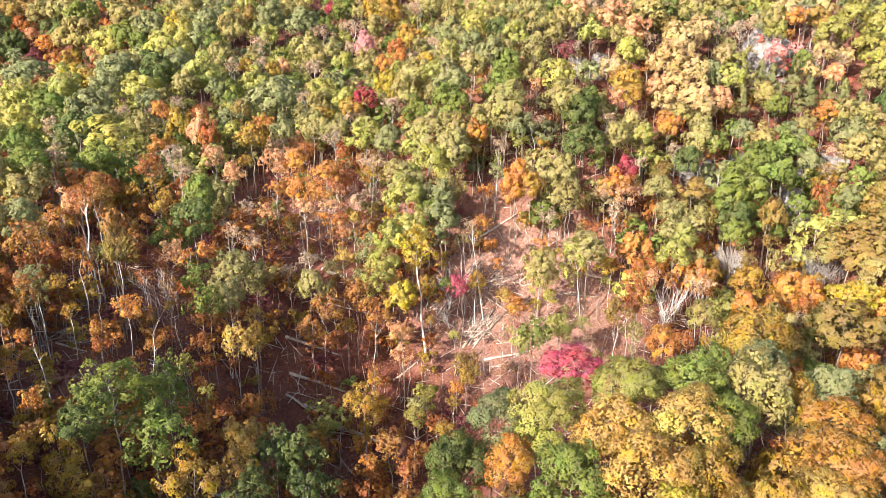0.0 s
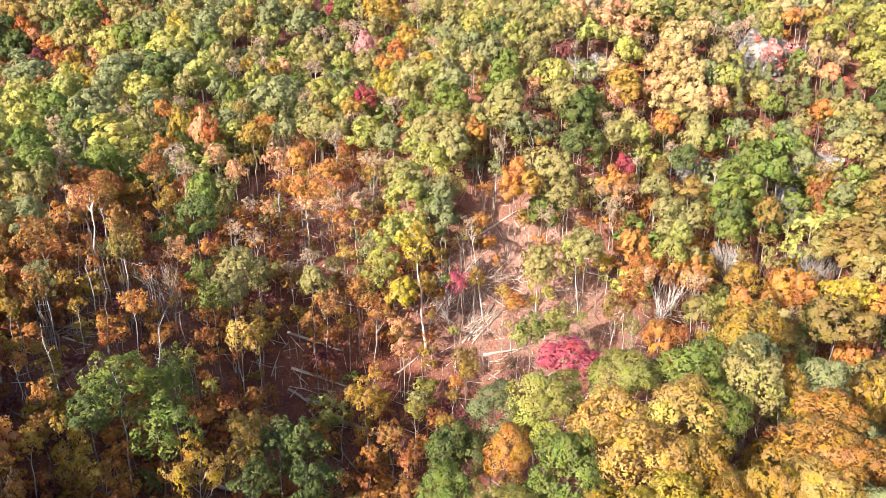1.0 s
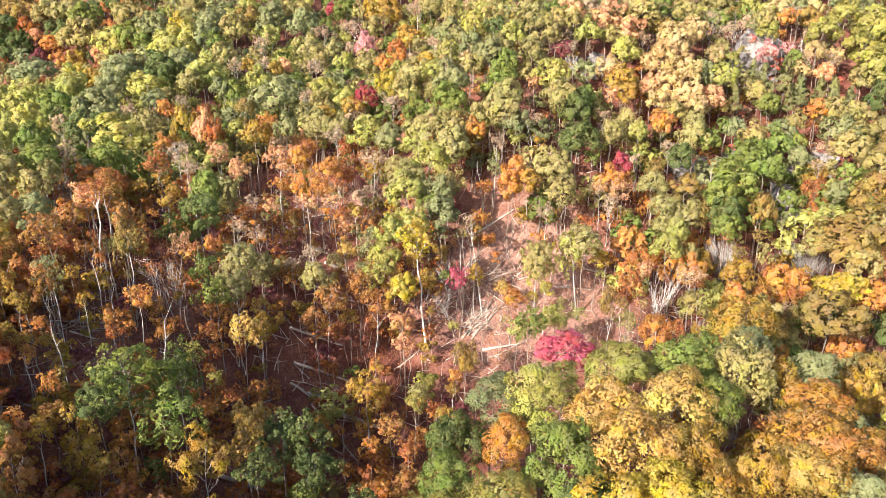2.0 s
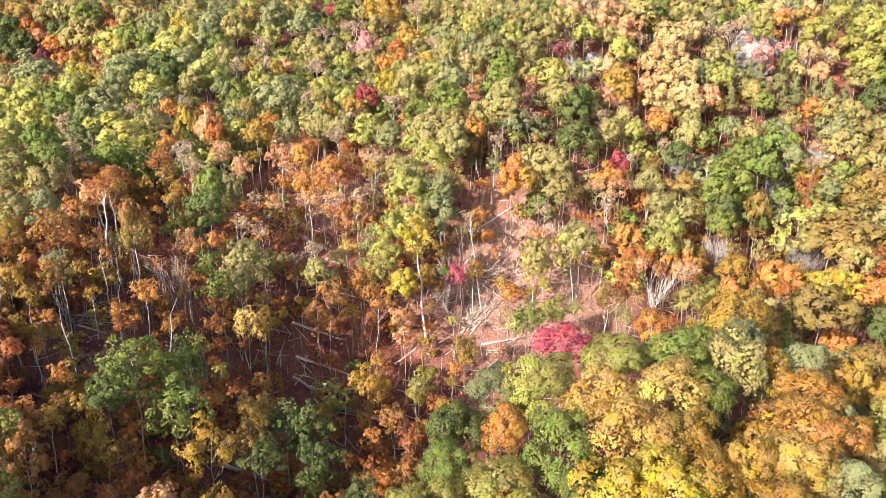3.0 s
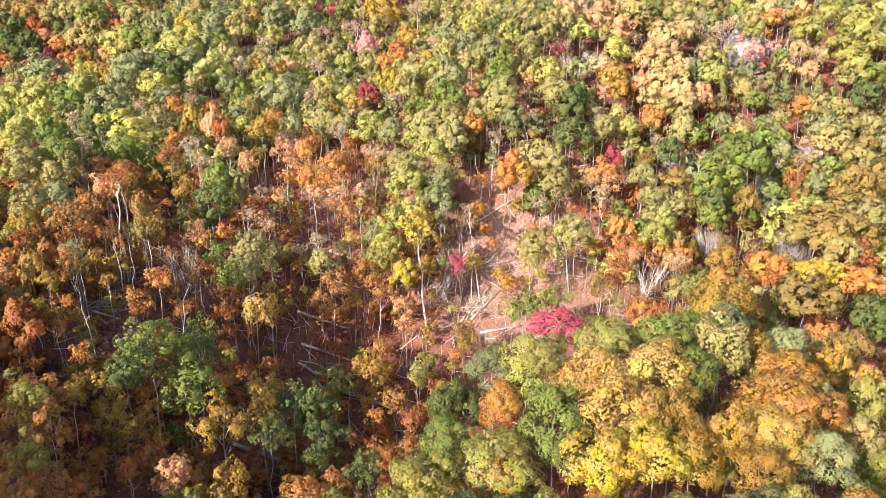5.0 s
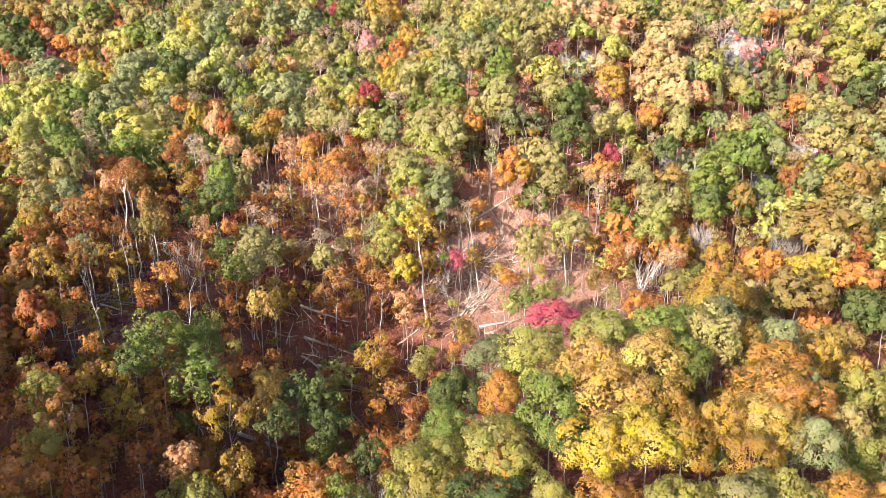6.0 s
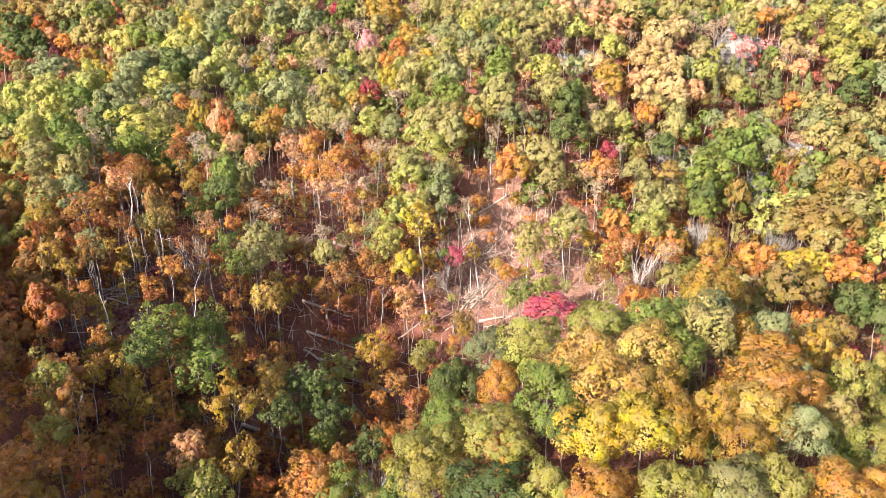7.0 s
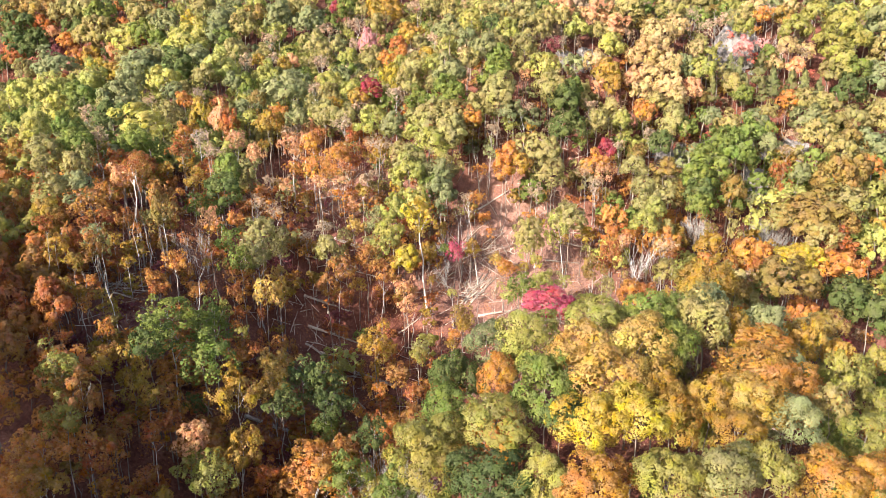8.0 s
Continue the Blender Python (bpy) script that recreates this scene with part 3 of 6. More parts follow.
canopy("amber", 39.8, 45.1, 14.9, 2.52, 2.33)
small_maple("amber", 17.5, 45.8, 10.5, 1.66, 1.57)
sapling_tree("gold", 34.4, 46.0, 10.1, 1.56, 1.47)
canopy("green", -4.6, 46.8, 14.1, 1.92, 1.81)
canopy("rust", -33.4, 46.9, 14.1, 1.91, 1.80)
canopy("gold", 27.8, 47.7, 14.8, 2.41, 2.02)
canopy("yellow", 13.9, 47.8, 16.1, 3.40, 2.87)
canopy("yellow", 18.7, 48.8, 15.9, 3.24, 2.91)
canopy("dim_yellow_green", 5.0, 49.0, 15.9, 3.29, 2.50)
canopy("dim_yellow_green", -2.2, 49.2, 15.9, 3.23, 3.21)
canopy("dim_yellow_green", -37.1, 49.4, 14.1, 1.95, 1.84)
canopy("deep_green", 11.4, 49.6, 14.4, 2.16, 2.03)
canopy("gold", 22.9, 49.7, 14.8, 2.45, 2.63)
canopy("dim_yellow_green", -22.9, 50.2, 14.6, 2.27, 2.14)
canopy("orange", -36.2, 51.0, 11.0, 1.80, 1.70)
canopy("gold", 32.0, 51.1, 14.9, 2.53, 2.12)
canopy("green", -9.1, 51.2, 14.6, 2.28, 2.15)
canopy("sage", 35.6, 51.2, 15.3, 2.83, 2.57)
small_maple("rust", -30.2, 51.4, 9.6, 1.43, 1.35)
canopy("dim_yellow_green", -7.0, 51.6, 11.1, 1.82, 1.72)
canopy("gold", 26.8, 52.4, 14.8, 2.44, 2.38)
sapling_tree("russet", -33.8, 52.6, 10.6, 1.69, 1.59)
canopy("russet", -36.8, 52.6, 14.7, 2.36, 2.41)
canopy("pale_gold", 30.3, 52.8, 15.0, 2.57, 2.16)
canopy("dim_yellow_green", -0.2, 52.8, 14.3, 2.06, 1.94)
canopy("dim_yellow_green", -3.1, 52.9, 14.9, 2.51, 2.37)
canopy("orange", -13.8, 52.9, 16.0, 3.33, 2.61)
small_maple("peach", 4.4, 53.0, 13.5, 1.51, 0.87)
canopy("dim_yellow_green", -26.5, 53.4, 11.2, 1.85, 1.75)
small_maple("rust", -35.0, 53.4, 8.8, 1.18, 1.11)
canopy("dim_yellow_green", 44.4, 53.6, 14.6, 2.30, 2.16)
canopy("green", 10.7, 54.0, 16.1, 3.43, 3.55)
canopy("gold", 22.0, 54.2, 15.1, 2.70, 2.77)
canopy("peach", -26.3, 54.4, 14.2, 2.01, 1.90)
canopy("pale_gold", 16.7, 54.5, 16.2, 3.47, 3.00)
canopy("dim_yellow_green", -38.9, 54.8, 14.1, 1.91, 1.80)
sapling_tree("dim_yellow_green", -40.4, 54.9, 10.0, 1.52, 1.44)
small_maple("rust", -34.2, 55.4, 9.3, 1.33, 1.25)
small_maple("rust", -31.2, 55.5, 10.2, 1.58, 1.49)
canopy("gold", -22.3, 55.6, 14.4, 2.13, 2.85)
canopy("amber", 32.8, 56.0, 16.2, 3.48, 2.11)
canopy("rust", -19.5, 56.0, 10.9, 1.79, 1.69)
canopy("olive", 41.9, 56.9, 14.2, 2.03, 1.92)
canopy("green", 0.4, 57.2, 14.9, 2.51, 2.37)
small_maple("amber", 2.3, 57.6, 9.4, 1.37, 1.29)
canopy("amber", 37.6, 57.7, 15.0, 2.62, 2.17)
small_maple("rust", -30.0, 58.0, 10.4, 1.63, 1.53)
canopy("deep_green", -8.2, 58.7, 14.2, 2.01, 1.89)
sapling_tree("gold", -32.9, 59.0, 10.4, 1.63, 1.54)
sapling_tree("gold", -37.9, 59.2, 10.7, 1.73, 1.63)
canopy("pale_gold", 15.4, 59.6, 15.9, 3.28, 3.06)
canopy("pale_gold", 20.6, 59.7, 16.2, 3.46, 2.94)
sapling_tree("gold", -23.8, 59.9, 10.1, 1.56, 1.47)
canopy("amber", 5.0, 60.4, 14.2, 1.98, 2.26)
sapling_tree("gold", 6.7, 60.5, 8.7, 1.16, 1.09)
sapling_tree("russet", -31.3, 60.7, 10.5, 1.67, 1.57)
canopy("gold", -35.0, 60.9, 11.3, 1.89, 2.70)
small_maple("orange", -29.9, 60.9, 9.2, 1.30, 1.23)
small_maple("rust", -27.9, 61.2, 8.3, 1.06, 1.00)
small_maple("rust", -42.2, 61.5, 8.2, 1.02, 0.96)
canopy("deep_green", 1.0, 61.7, 15.5, 2.97, 3.19)
sapling_tree("russet", -37.5, 61.8, 9.1, 1.28, 1.21)
sapling_tree("russet", -26.4, 61.9, 8.8, 1.20, 1.13)
canopy("green", 26.4, 62.0, 14.9, 2.48, 2.40)
canopy("sage", 39.2, 62.0, 14.1, 1.95, 1.84)
canopy("amber", 35.6, 62.2, 15.3, 2.81, 1.37)
canopy("deep_green", -33.1, 62.4, 14.8, 2.42, 2.05)
small_maple("orange", -43.9, 62.4, 8.0, 0.96, 0.91)
canopy("russet", -11.1, 62.5, 11.2, 1.87, 1.76)
sapling_tree("deep_green", -28.8, 62.7, 9.3, 1.33, 1.25)
canopy("gold", -24.2, 63.2, 14.8, 2.48, 2.93)
sapling_tree("brown_olive", 26.1, 63.3, 9.2, 1.32, 1.24)
small_maple("orange", -31.7, 63.4, 9.3, 1.33, 1.25)
canopy("dim_yellow_green", 9.8, 63.5, 16.2, 3.47, 3.32)
small_maple("rust", -6.0, 63.7, 8.9, 1.23, 1.16)
canopy("dim_yellow_green", 8.9, 64.0, 11.1, 1.84, 1.73)
canopy("deep_green", -19.5, 64.1, 14.6, 2.29, 1.59)
small_maple("orange", -6.7, 64.6, 10.4, 1.64, 1.55)
small_maple("orange", -33.0, 64.8, 8.4, 1.08, 1.02)
small_maple("orange", -39.4, 65.0, 8.5, 1.12, 1.42)
canopy("green", -28.2, 65.3, 15.6, 3.05, 2.41)
canopy("sage", 4.7, 65.8, 15.2, 2.76, 2.11)
small_maple("rust", 32.8, 65.8, 8.2, 1.03, 0.97)
canopy("green", -31.9, 66.1, 16.1, 3.43, 2.40)
canopy("olive", 30.4, 66.6, 16.0, 3.34, 3.03)
canopy("green", -15.1, 66.6, 11.1, 1.83, 1.72)
canopy("dim_yellow_green", 17.9, 66.7, 15.6, 3.01, 2.25)
canopy("deep_green", -13.5, 67.1, 14.8, 2.48, 2.34)
small_maple("rust", -45.7, 67.2, 8.8, 1.20, 1.13)
small_maple("orange", -42.1, 67.3, 8.4, 1.08, 1.02)
canopy("green", 24.4, 67.4, 15.4, 2.90, 2.26)
sapling_tree("gold", -43.9, 67.8, 9.8, 1.48, 1.39)
canopy("gold", 34.7, 68.2, 14.2, 2.03, 2.33)
canopy("pale_gold", -20.8, 68.2, 14.3, 2.10, 1.98)
sapling_tree("gold", -43.3, 68.8, 8.4, 1.10, 1.03)
canopy("dim_yellow_green", 48.8, 69.2, 14.7, 2.39, 2.56)
canopy("magenta", 12.7, 70.3, 15.4, 2.90, 1.63)
sapling_tree("gold", -41.4, 70.3, 8.0, 0.98, 0.92)
small_maple("rust", -4.2, 71.1, 9.8, 1.47, 1.39)
canopy("sage", 39.9, 71.4, 15.2, 2.78, 2.08)
canopy("dim_yellow_green", 56.1, 71.5, 15.1, 2.68, 2.53)
canopy("deep_green", -18.2, 71.6, 14.8, 2.46, 2.32)
canopy("green", -28.9, 71.8, 14.9, 2.55, 2.58)
canopy("pale_gold", -22.0, 71.9, 14.8, 2.45, 2.32)
canopy("deep_green", -15.9, 72.3, 15.0, 2.62, 2.47)
small_maple("orange", -19.2, 72.4, 7.8, 0.91, 0.86)
sapling_tree("gold", -46.0, 73.0, 9.6, 1.42, 1.33)
canopy("olive", 22.3, 73.3, 11.3, 1.90, 1.79)
canopy("sage", 33.1, 73.4, 14.7, 2.39, 2.26)
small_maple("orange", -11.2, 73.5, 8.6, 1.15, 1.09)
small_maple("orange", -27.0, 73.6, 9.3, 1.35, 1.27)
small_maple("orange", -43.8, 73.6, 7.1, 0.73, 0.69)
small_maple("maroon", -4.3, 73.9, 7.3, 0.77, 0.73)
small_maple("maroon", 15.3, 74.0, 7.2, 0.76, 0.71)
canopy("dim_yellow_green", 54.3, 74.5, 14.3, 2.10, 1.98)
canopy("gold", 46.8, 74.6, 14.9, 2.51, 3.13)
small_maple("rust", -28.6, 74.7, 8.6, 1.13, 1.07)
small_maple("orange", -8.4, 74.9, 10.0, 1.54, 1.45)
small_maple("rust", -36.7, 75.4, 8.8, 1.19, 1.12)
small_maple("orange", -22.1, 75.6, 7.9, 0.94, 0.88)
sapling_tree("gold", -48.9, 75.7, 10.6, 1.70, 2.57)
canopy("russet", -5.7, 76.6, 11.2, 1.85, 1.74)
sapling_tree("gold", 0.1, 77.0, 9.0, 1.26, 0.93)
canopy("gold", 53.9, 77.8, 14.4, 2.17, 2.05)
small_maple("orange", -38.0, 78.2, 8.6, 1.14, 1.08)
canopy("russet", -45.2, 78.3, 11.2, 1.85, 1.74)
canopy("gold", 35.6, 78.8, 16.4, 3.64, 2.65)
small_maple("rust", -25.2, 79.5, 8.8, 1.20, 1.13)
sapling_tree("dim_yellow_green", -28.0, 79.8, 8.5, 1.12, 1.05)
sapling_tree("gold", -42.0, 80.1, 8.4, 1.08, 1.02)
sapling_tree("dim_yellow_green", -29.8, 80.8, 10.2, 1.59, 1.50)
small_maple("orange", -28.7, 81.3, 8.0, 0.97, 0.92)
sapling_tree("sage", -46.7, 81.5, 10.6, 1.68, 1.59)
small_maple("orange", -33.8, 82.0, 8.3, 1.04, 0.98)
small_maple("orange", -23.0, 82.1, 10.4, 1.63, 1.54)
canopy("dim_yellow_green", 62.5, 82.2, 14.1, 1.96, 1.85)
small_maple("orange", -36.9, 82.8, 10.2, 1.58, 1.49)
canopy("dim_gold", 54.2, 83.0, 14.5, 2.25, 2.13)
sapling_tree("dim_yellow_green", -14.5, 83.3, 10.0, 1.52, 0.82)
sapling_tree("dim_yellow_green", -3.6, 83.3, 10.4, 1.65, 1.56)
sapling_tree("gold", -15.5, 84.1, 8.2, 1.02, 0.97)
canopy("gold", -9.8, 84.4, 14.6, 2.30, 2.11)
small_maple("crimson", 58.6, 85.2, 10.6, 1.69, 1.60)
small_maple("rust", -55.0, 85.5, 9.7, 1.43, 1.35)
sapling_tree("gold", -45.8, 85.9, 8.6, 1.14, 1.08)
sapling_tree("gold", -9.9, 86.0, 8.8, 1.19, 2.01)
small_maple("rust", -30.2, 86.2, 9.9, 1.50, 1.42)
sapling_tree("gold", 1.3, 86.5, 7.9, 0.95, 0.90)
sapling_tree("olive", -3.3, 86.8, 9.8, 1.46, 1.38)
canopy("dim_gold", 42.1, 86.9, 11.1, 1.83, 1.73)
canopy("russet", -48.9, 87.2, 14.3, 2.04, 1.93)
canopy("pale_gold", -26.0, 87.5, 14.4, 2.18, 2.05)
canopy("brown_olive", 49.7, 87.8, 16.4, 3.65, 2.96)
small_maple("rust", 30.0, 88.1, 10.0, 1.52, 1.44)
sapling_tree("russet", -53.5, 88.2, 10.4, 1.63, 1.53)
canopy("green", 11.3, 88.9, 14.4, 2.14, 2.02)
small_maple("rust", -51.6, 89.4, 9.3, 1.33, 1.26)
sapling_tree("gold", 33.2, 89.5, 8.3, 1.05, 0.99)
canopy("deep_green", 64.3, 89.8, 16.0, 3.33, 3.14)
sapling_tree("gold", 3.0, 90.0, 9.3, 1.32, 1.25)
small_maple("orange", 1.8, 90.1, 8.0, 0.98, 0.93)
sapling_tree("dim_yellow_green", -2.1, 90.2, 8.7, 1.16, 1.09)
sapling_tree("gold", -35.1, 90.8, 7.6, 0.87, 0.82)
canopy("deep_green", 60.7, 91.0, 15.5, 2.93, 2.76)
canopy("gold", -23.8, 91.0, 14.3, 2.09, 1.97)
canopy("green", -29.7, 91.2, 14.1, 1.96, 1.85)
canopy("brown_olive", 3.0, 91.4, 10.9, 1.76, 1.66)
sapling_tree("gold", -7.7, 91.4, 8.1, 1.00, 0.94)
canopy("brown_olive", 22.6, 92.0, 14.3, 2.06, 1.94)
sapling_tree("russet", -31.4, 92.2, 9.6, 1.41, 1.33)
sapling_tree("olive", 25.2, 92.2, 10.2, 1.59, 1.50)
small_maple("orange", -45.4, 92.7, 8.3, 1.05, 0.99)
sapling_tree("russet", -48.3, 93.7, 9.5, 1.39, 1.31)
canopy("olive", 33.9, 93.9, 10.9, 1.77, 1.67)
sapling_tree("russet", -35.9, 94.0, 9.0, 1.24, 1.17)
sapling_tree("olive", -42.3, 94.2, 10.7, 1.74, 1.64)
canopy("olive", -28.2, 94.5, 15.1, 2.64, 2.49)
small_maple("peach", -5.2, 94.7, 13.5, 1.64, 1.55)
canopy("olive", -57.9, 95.0, 14.6, 2.30, 2.17)
sapling_tree("dim_gold", 59.0, 95.0, 9.8, 1.46, 1.38)
open_crown("tan", 48.0, 95.4, 9.7, 1.45, 1.37)
sapling_tree("yellow_green", 10.6, 96.2, 10.5, 1.66, 1.56)
small_maple("peach", -35.9, 96.2, 13.5, 1.50, 2.01)
small_maple("orange", -58.7, 96.3, 8.7, 1.16, 1.10)
canopy("rust", 26.4, 96.7, 14.2, 1.98, 1.87)
open_crown("tan", 34.5, 96.7, 13.5, 1.80, 1.70)
sapling_tree("gold", -29.9, 96.7, 7.8, 0.92, 0.87)
canopy("yellow", 54.5, 96.8, 14.4, 2.17, 1.94)
canopy("yellow_green", 16.0, 96.8, 11.1, 1.83, 1.73)
sapling_tree("dim_gold", 58.2, 96.9, 10.4, 1.64, 2.54)
canopy("orange", 60.8, 97.0, 14.4, 2.18, 2.06)
canopy("orange", 63.6, 97.2, 14.8, 2.46, 2.32)
canopy("sage", -55.2, 97.2, 14.5, 2.23, 2.10)
canopy("yellow", 57.4, 97.5, 14.2, 2.01, 1.76)
canopy("russet", -17.8, 97.6, 14.1, 1.91, 1.80)
sapling_tree("pale_gold", -26.0, 97.6, 10.5, 1.67, 1.57)
canopy("green", -33.0, 97.7, 11.1, 1.82, 1.72)
canopy("russet", -43.7, 97.9, 14.3, 2.08, 2.60)
small_maple("rust", -38.0, 98.1, 8.5, 1.10, 1.04)
small_maple("peach", -6.2, 99.1, 13.5, 1.70, 1.60)
sapling_tree("yellow_green", 19.4, 99.6, 9.0, 1.24, 1.17)
small_maple("rust", 26.0, 99.7, 10.6, 1.69, 1.59)
canopy("olive", -29.0, 99.8, 14.7, 2.39, 2.26)
small_maple("rust", -52.3, 100.1, 9.1, 1.29, 1.22)
small_maple("rust", 50.9, 100.4, 9.3, 1.33, 1.25)
canopy("russet", -17.3, 100.8, 14.3, 2.09, 1.97)
small_maple("peach", 29.0, 100.8, 13.5, 1.59, 1.50)
open_crown("tan", 8.4, 101.0, 8.0, 0.97, 0.92)
canopy("olive", -26.4, 101.1, 14.3, 2.06, 1.95)
small_maple("orange", -57.5, 101.3, 8.2, 1.03, 0.97)
small_maple("rust", 47.0, 101.4, 8.6, 1.15, 1.09)
canopy("russet", -10.2, 101.8, 14.1, 1.92, 1.81)
sapling_tree("olive", -26.4, 101.9, 10.7, 1.72, 1.62)
small_maple("rust", 38.0, 102.0, 10.0, 1.53, 1.44)
canopy("olive", 62.0, 102.6, 14.7, 2.37, 2.23)
canopy("peach", -50.7, 102.7, 14.2, 2.01, 1.89)
sapling_tree("yellow_green", 2.0, 102.8, 7.7, 0.89, 0.84)
sapling_tree("gold", -13.9, 103.1, 9.5, 1.38, 1.30)
canopy("rust", 65.4, 103.2, 14.6, 2.29, 2.16)
canopy("green", -39.3, 103.4, 11.3, 1.88, 1.77)
canopy("olive", -19.3, 103.6, 14.7, 2.41, 2.27)
canopy("yellow", -5.9, 104.1, 14.8, 2.43, 2.29)
canopy("orange", 10.4, 104.4, 10.9, 1.77, 1.27)
canopy("brown_olive", 60.6, 104.4, 15.6, 3.04, 2.86)
canopy("olive", -58.7, 104.7, 14.7, 2.39, 2.25)
small_maple("orange", -34.0, 104.7, 10.1, 1.54, 1.45)
canopy("russet", -12.6, 104.8, 14.1, 1.96, 1.85)
canopy("rust", 28.6, 104.9, 14.3, 2.11, 1.99)
sapling_tree("gold", -57.7, 104.9, 9.3, 1.34, 1.26)
open_crown("tan", -21.7, 105.0, 13.5, 1.76, 1.66)
small_maple("rust", 68.6, 105.6, 10.2, 1.58, 1.49)
sapling_tree("gold", -2.0, 106.0, 7.8, 0.91, 0.86)
sapling_tree("russet", -24.2, 106.1, 10.2, 1.58, 1.49)
sapling_tree("green", -36.9, 106.2, 9.8, 1.46, 1.38)
small_maple("rust", -12.8, 106.4, 8.8, 1.21, 1.14)
canopy("deep_green", -35.8, 106.4, 15.0, 2.56, 2.42)
canopy("yellow_green", -10.0, 106.5, 14.2, 1.98, 1.87)
canopy("olive", -65.1, 106.5, 14.3, 2.07, 1.95)
canopy("dim_gold", 66.9, 106.6, 14.4, 2.15, 2.03)
open_crown("tan", -30.8, 106.6, 13.5, 1.75, 1.65)
small_maple("orange", 64.3, 106.8, 7.8, 0.91, 0.85)
canopy("brown_olive", 59.3, 107.0, 16.3, 3.57, 2.69)
open_crown("tan", -27.6, 107.1, 13.5, 1.76, 1.66)
open_crown("tan", -19.8, 107.3, 14.4, 2.17, 2.05)
canopy("olive", 56.6, 107.5, 14.2, 1.97, 1.85)
sapling_tree("gold", -54.7, 107.7, 8.7, 1.18, 1.11)
sapling_tree("yellow", 13.9, 107.7, 8.2, 1.02, 0.96)
canopy("yellow_green", 34.1, 107.7, 14.1, 1.96, 1.85)
small_maple("orange", -14.0, 107.9, 8.9, 1.22, 1.15)
sapling_tree("yellow_green", 15.9, 108.4, 8.9, 1.22, 1.15)
canopy("dim_gold", 63.5, 108.5, 17.0, 4.08, 3.12)
canopy("russet", -50.9, 109.4, 14.4, 2.12, 2.00)
sapling_tree("gold", -16.7, 109.5, 7.8, 0.92, 0.87)
sapling_tree("pale_gold", 9.4, 109.5, 8.9, 1.23, 1.16)
canopy("gold", -2.1, 109.7, 11.1, 1.84, 1.73)
canopy("yellow_green", -8.4, 109.9, 14.5, 2.22, 2.09)
canopy("olive", 68.4, 110.1, 15.8, 3.17, 2.99)
canopy("olive", 14.9, 110.4, 14.5, 2.21, 2.58)
sapling_tree("pale_gold", -7.6, 110.4, 10.1, 1.54, 1.45)
small_maple("magenta", 2.1, 110.5, 10.4, 1.64, 2.19)
sapling_tree("sage", -12.7, 110.9, 9.0, 1.24, 1.17)
sapling_tree("olive", -16.8, 110.9, 9.7, 1.44, 1.36)
sapling_tree("green", 0.7, 111.1, 9.7, 1.45, 1.37)
canopy("olive", 38.5, 111.4, 11.1, 1.83, 1.73)
sapling_tree("olive", 50.6, 111.4, 10.3, 1.62, 2.39)
small_maple("orange", 34.0, 111.5, 9.7, 1.44, 1.36)
small_maple("orange", -44.9, 112.1, 8.2, 1.02, 0.96)
sapling_tree("brown_olive", 47.1, 112.1, 9.7, 1.45, 1.36)
sapling_tree("pale_gold", -15.5, 112.1, 10.5, 1.65, 1.56)
canopy("olive", -67.4, 112.3, 14.9, 2.54, 2.39)
canopy("olive", 22.0, 112.4, 15.2, 2.74, 2.39)
sapling_tree("gold", 4.9, 112.4, 9.7, 1.46, 1.78)
canopy("olive", -60.5, 112.6, 14.1, 1.91, 1.80)
canopy("yellow_green", 61.1, 113.0, 14.3, 2.04, 1.93)
canopy("yellow_green", -8.6, 113.2, 14.8, 2.47, 2.32)
sapling_tree("gold", 21.4, 113.3, 9.8, 1.47, 1.38)
sapling_tree("pale_gold", -4.5, 113.4, 9.4, 1.37, 1.29)
canopy("green", 44.8, 113.4, 14.1, 1.93, 1.82)
sapling_tree("yellow", 24.7, 113.5, 10.5, 1.67, 1.58)
canopy("yellow_green", 37.1, 113.9, 14.1, 1.94, 1.83)
small_maple("peach", -27.0, 113.9, 13.5, 1.54, 1.45)
open_crown("tan", -29.8, 114.2, 13.5, 1.53, 1.44)
canopy("sage", -12.5, 114.4, 11.2, 1.87, 2.45)
canopy("green", -37.9, 114.6, 14.7, 2.38, 3.19)
small_maple("rust", -69.8, 114.6, 8.9, 1.24, 1.16)
sapling_tree("gold", 26.4, 114.7, 8.7, 1.17, 1.10)
canopy("gold", -43.7, 114.7, 11.1, 1.84, 1.73)
sapling_tree("gold", -0.2, 114.8, 9.8, 1.48, 1.40)
sapling_tree("dim_gold", 51.2, 115.0, 10.6, 1.68, 1.24)
canopy("olive", -33.7, 115.6, 14.3, 2.05, 1.93)
sapling_tree("olive", 47.3, 115.7, 9.8, 1.48, 1.40)
canopy("olive", 36.1, 115.8, 14.6, 2.28, 2.15)
canopy("yellow_green", -5.0, 116.2, 14.6, 2.31, 2.17)
small_maple("orange", 8.4, 116.6, 8.4, 1.08, 1.02)
sapling_tree("olive", -33.3, 116.9, 10.5, 1.68, 1.58)
canopy("dim_gold", 69.8, 117.0, 16.0, 3.30, 3.11)
canopy("green", -63.9, 117.2, 15.0, 2.62, 2.47)
canopy("deep_green", 46.4, 117.4, 15.0, 2.61, 2.46)
small_maple("peach", -21.5, 117.4, 13.5, 1.69, 1.59)
small_maple("peach", -17.3, 117.6, 13.5, 1.70, 1.02)
sapling_tree("yellow_green", -3.6, 117.8, 10.3, 1.61, 1.52)
small_maple("peach", -16.1, 118.0, 9.1, 1.29, 1.22)
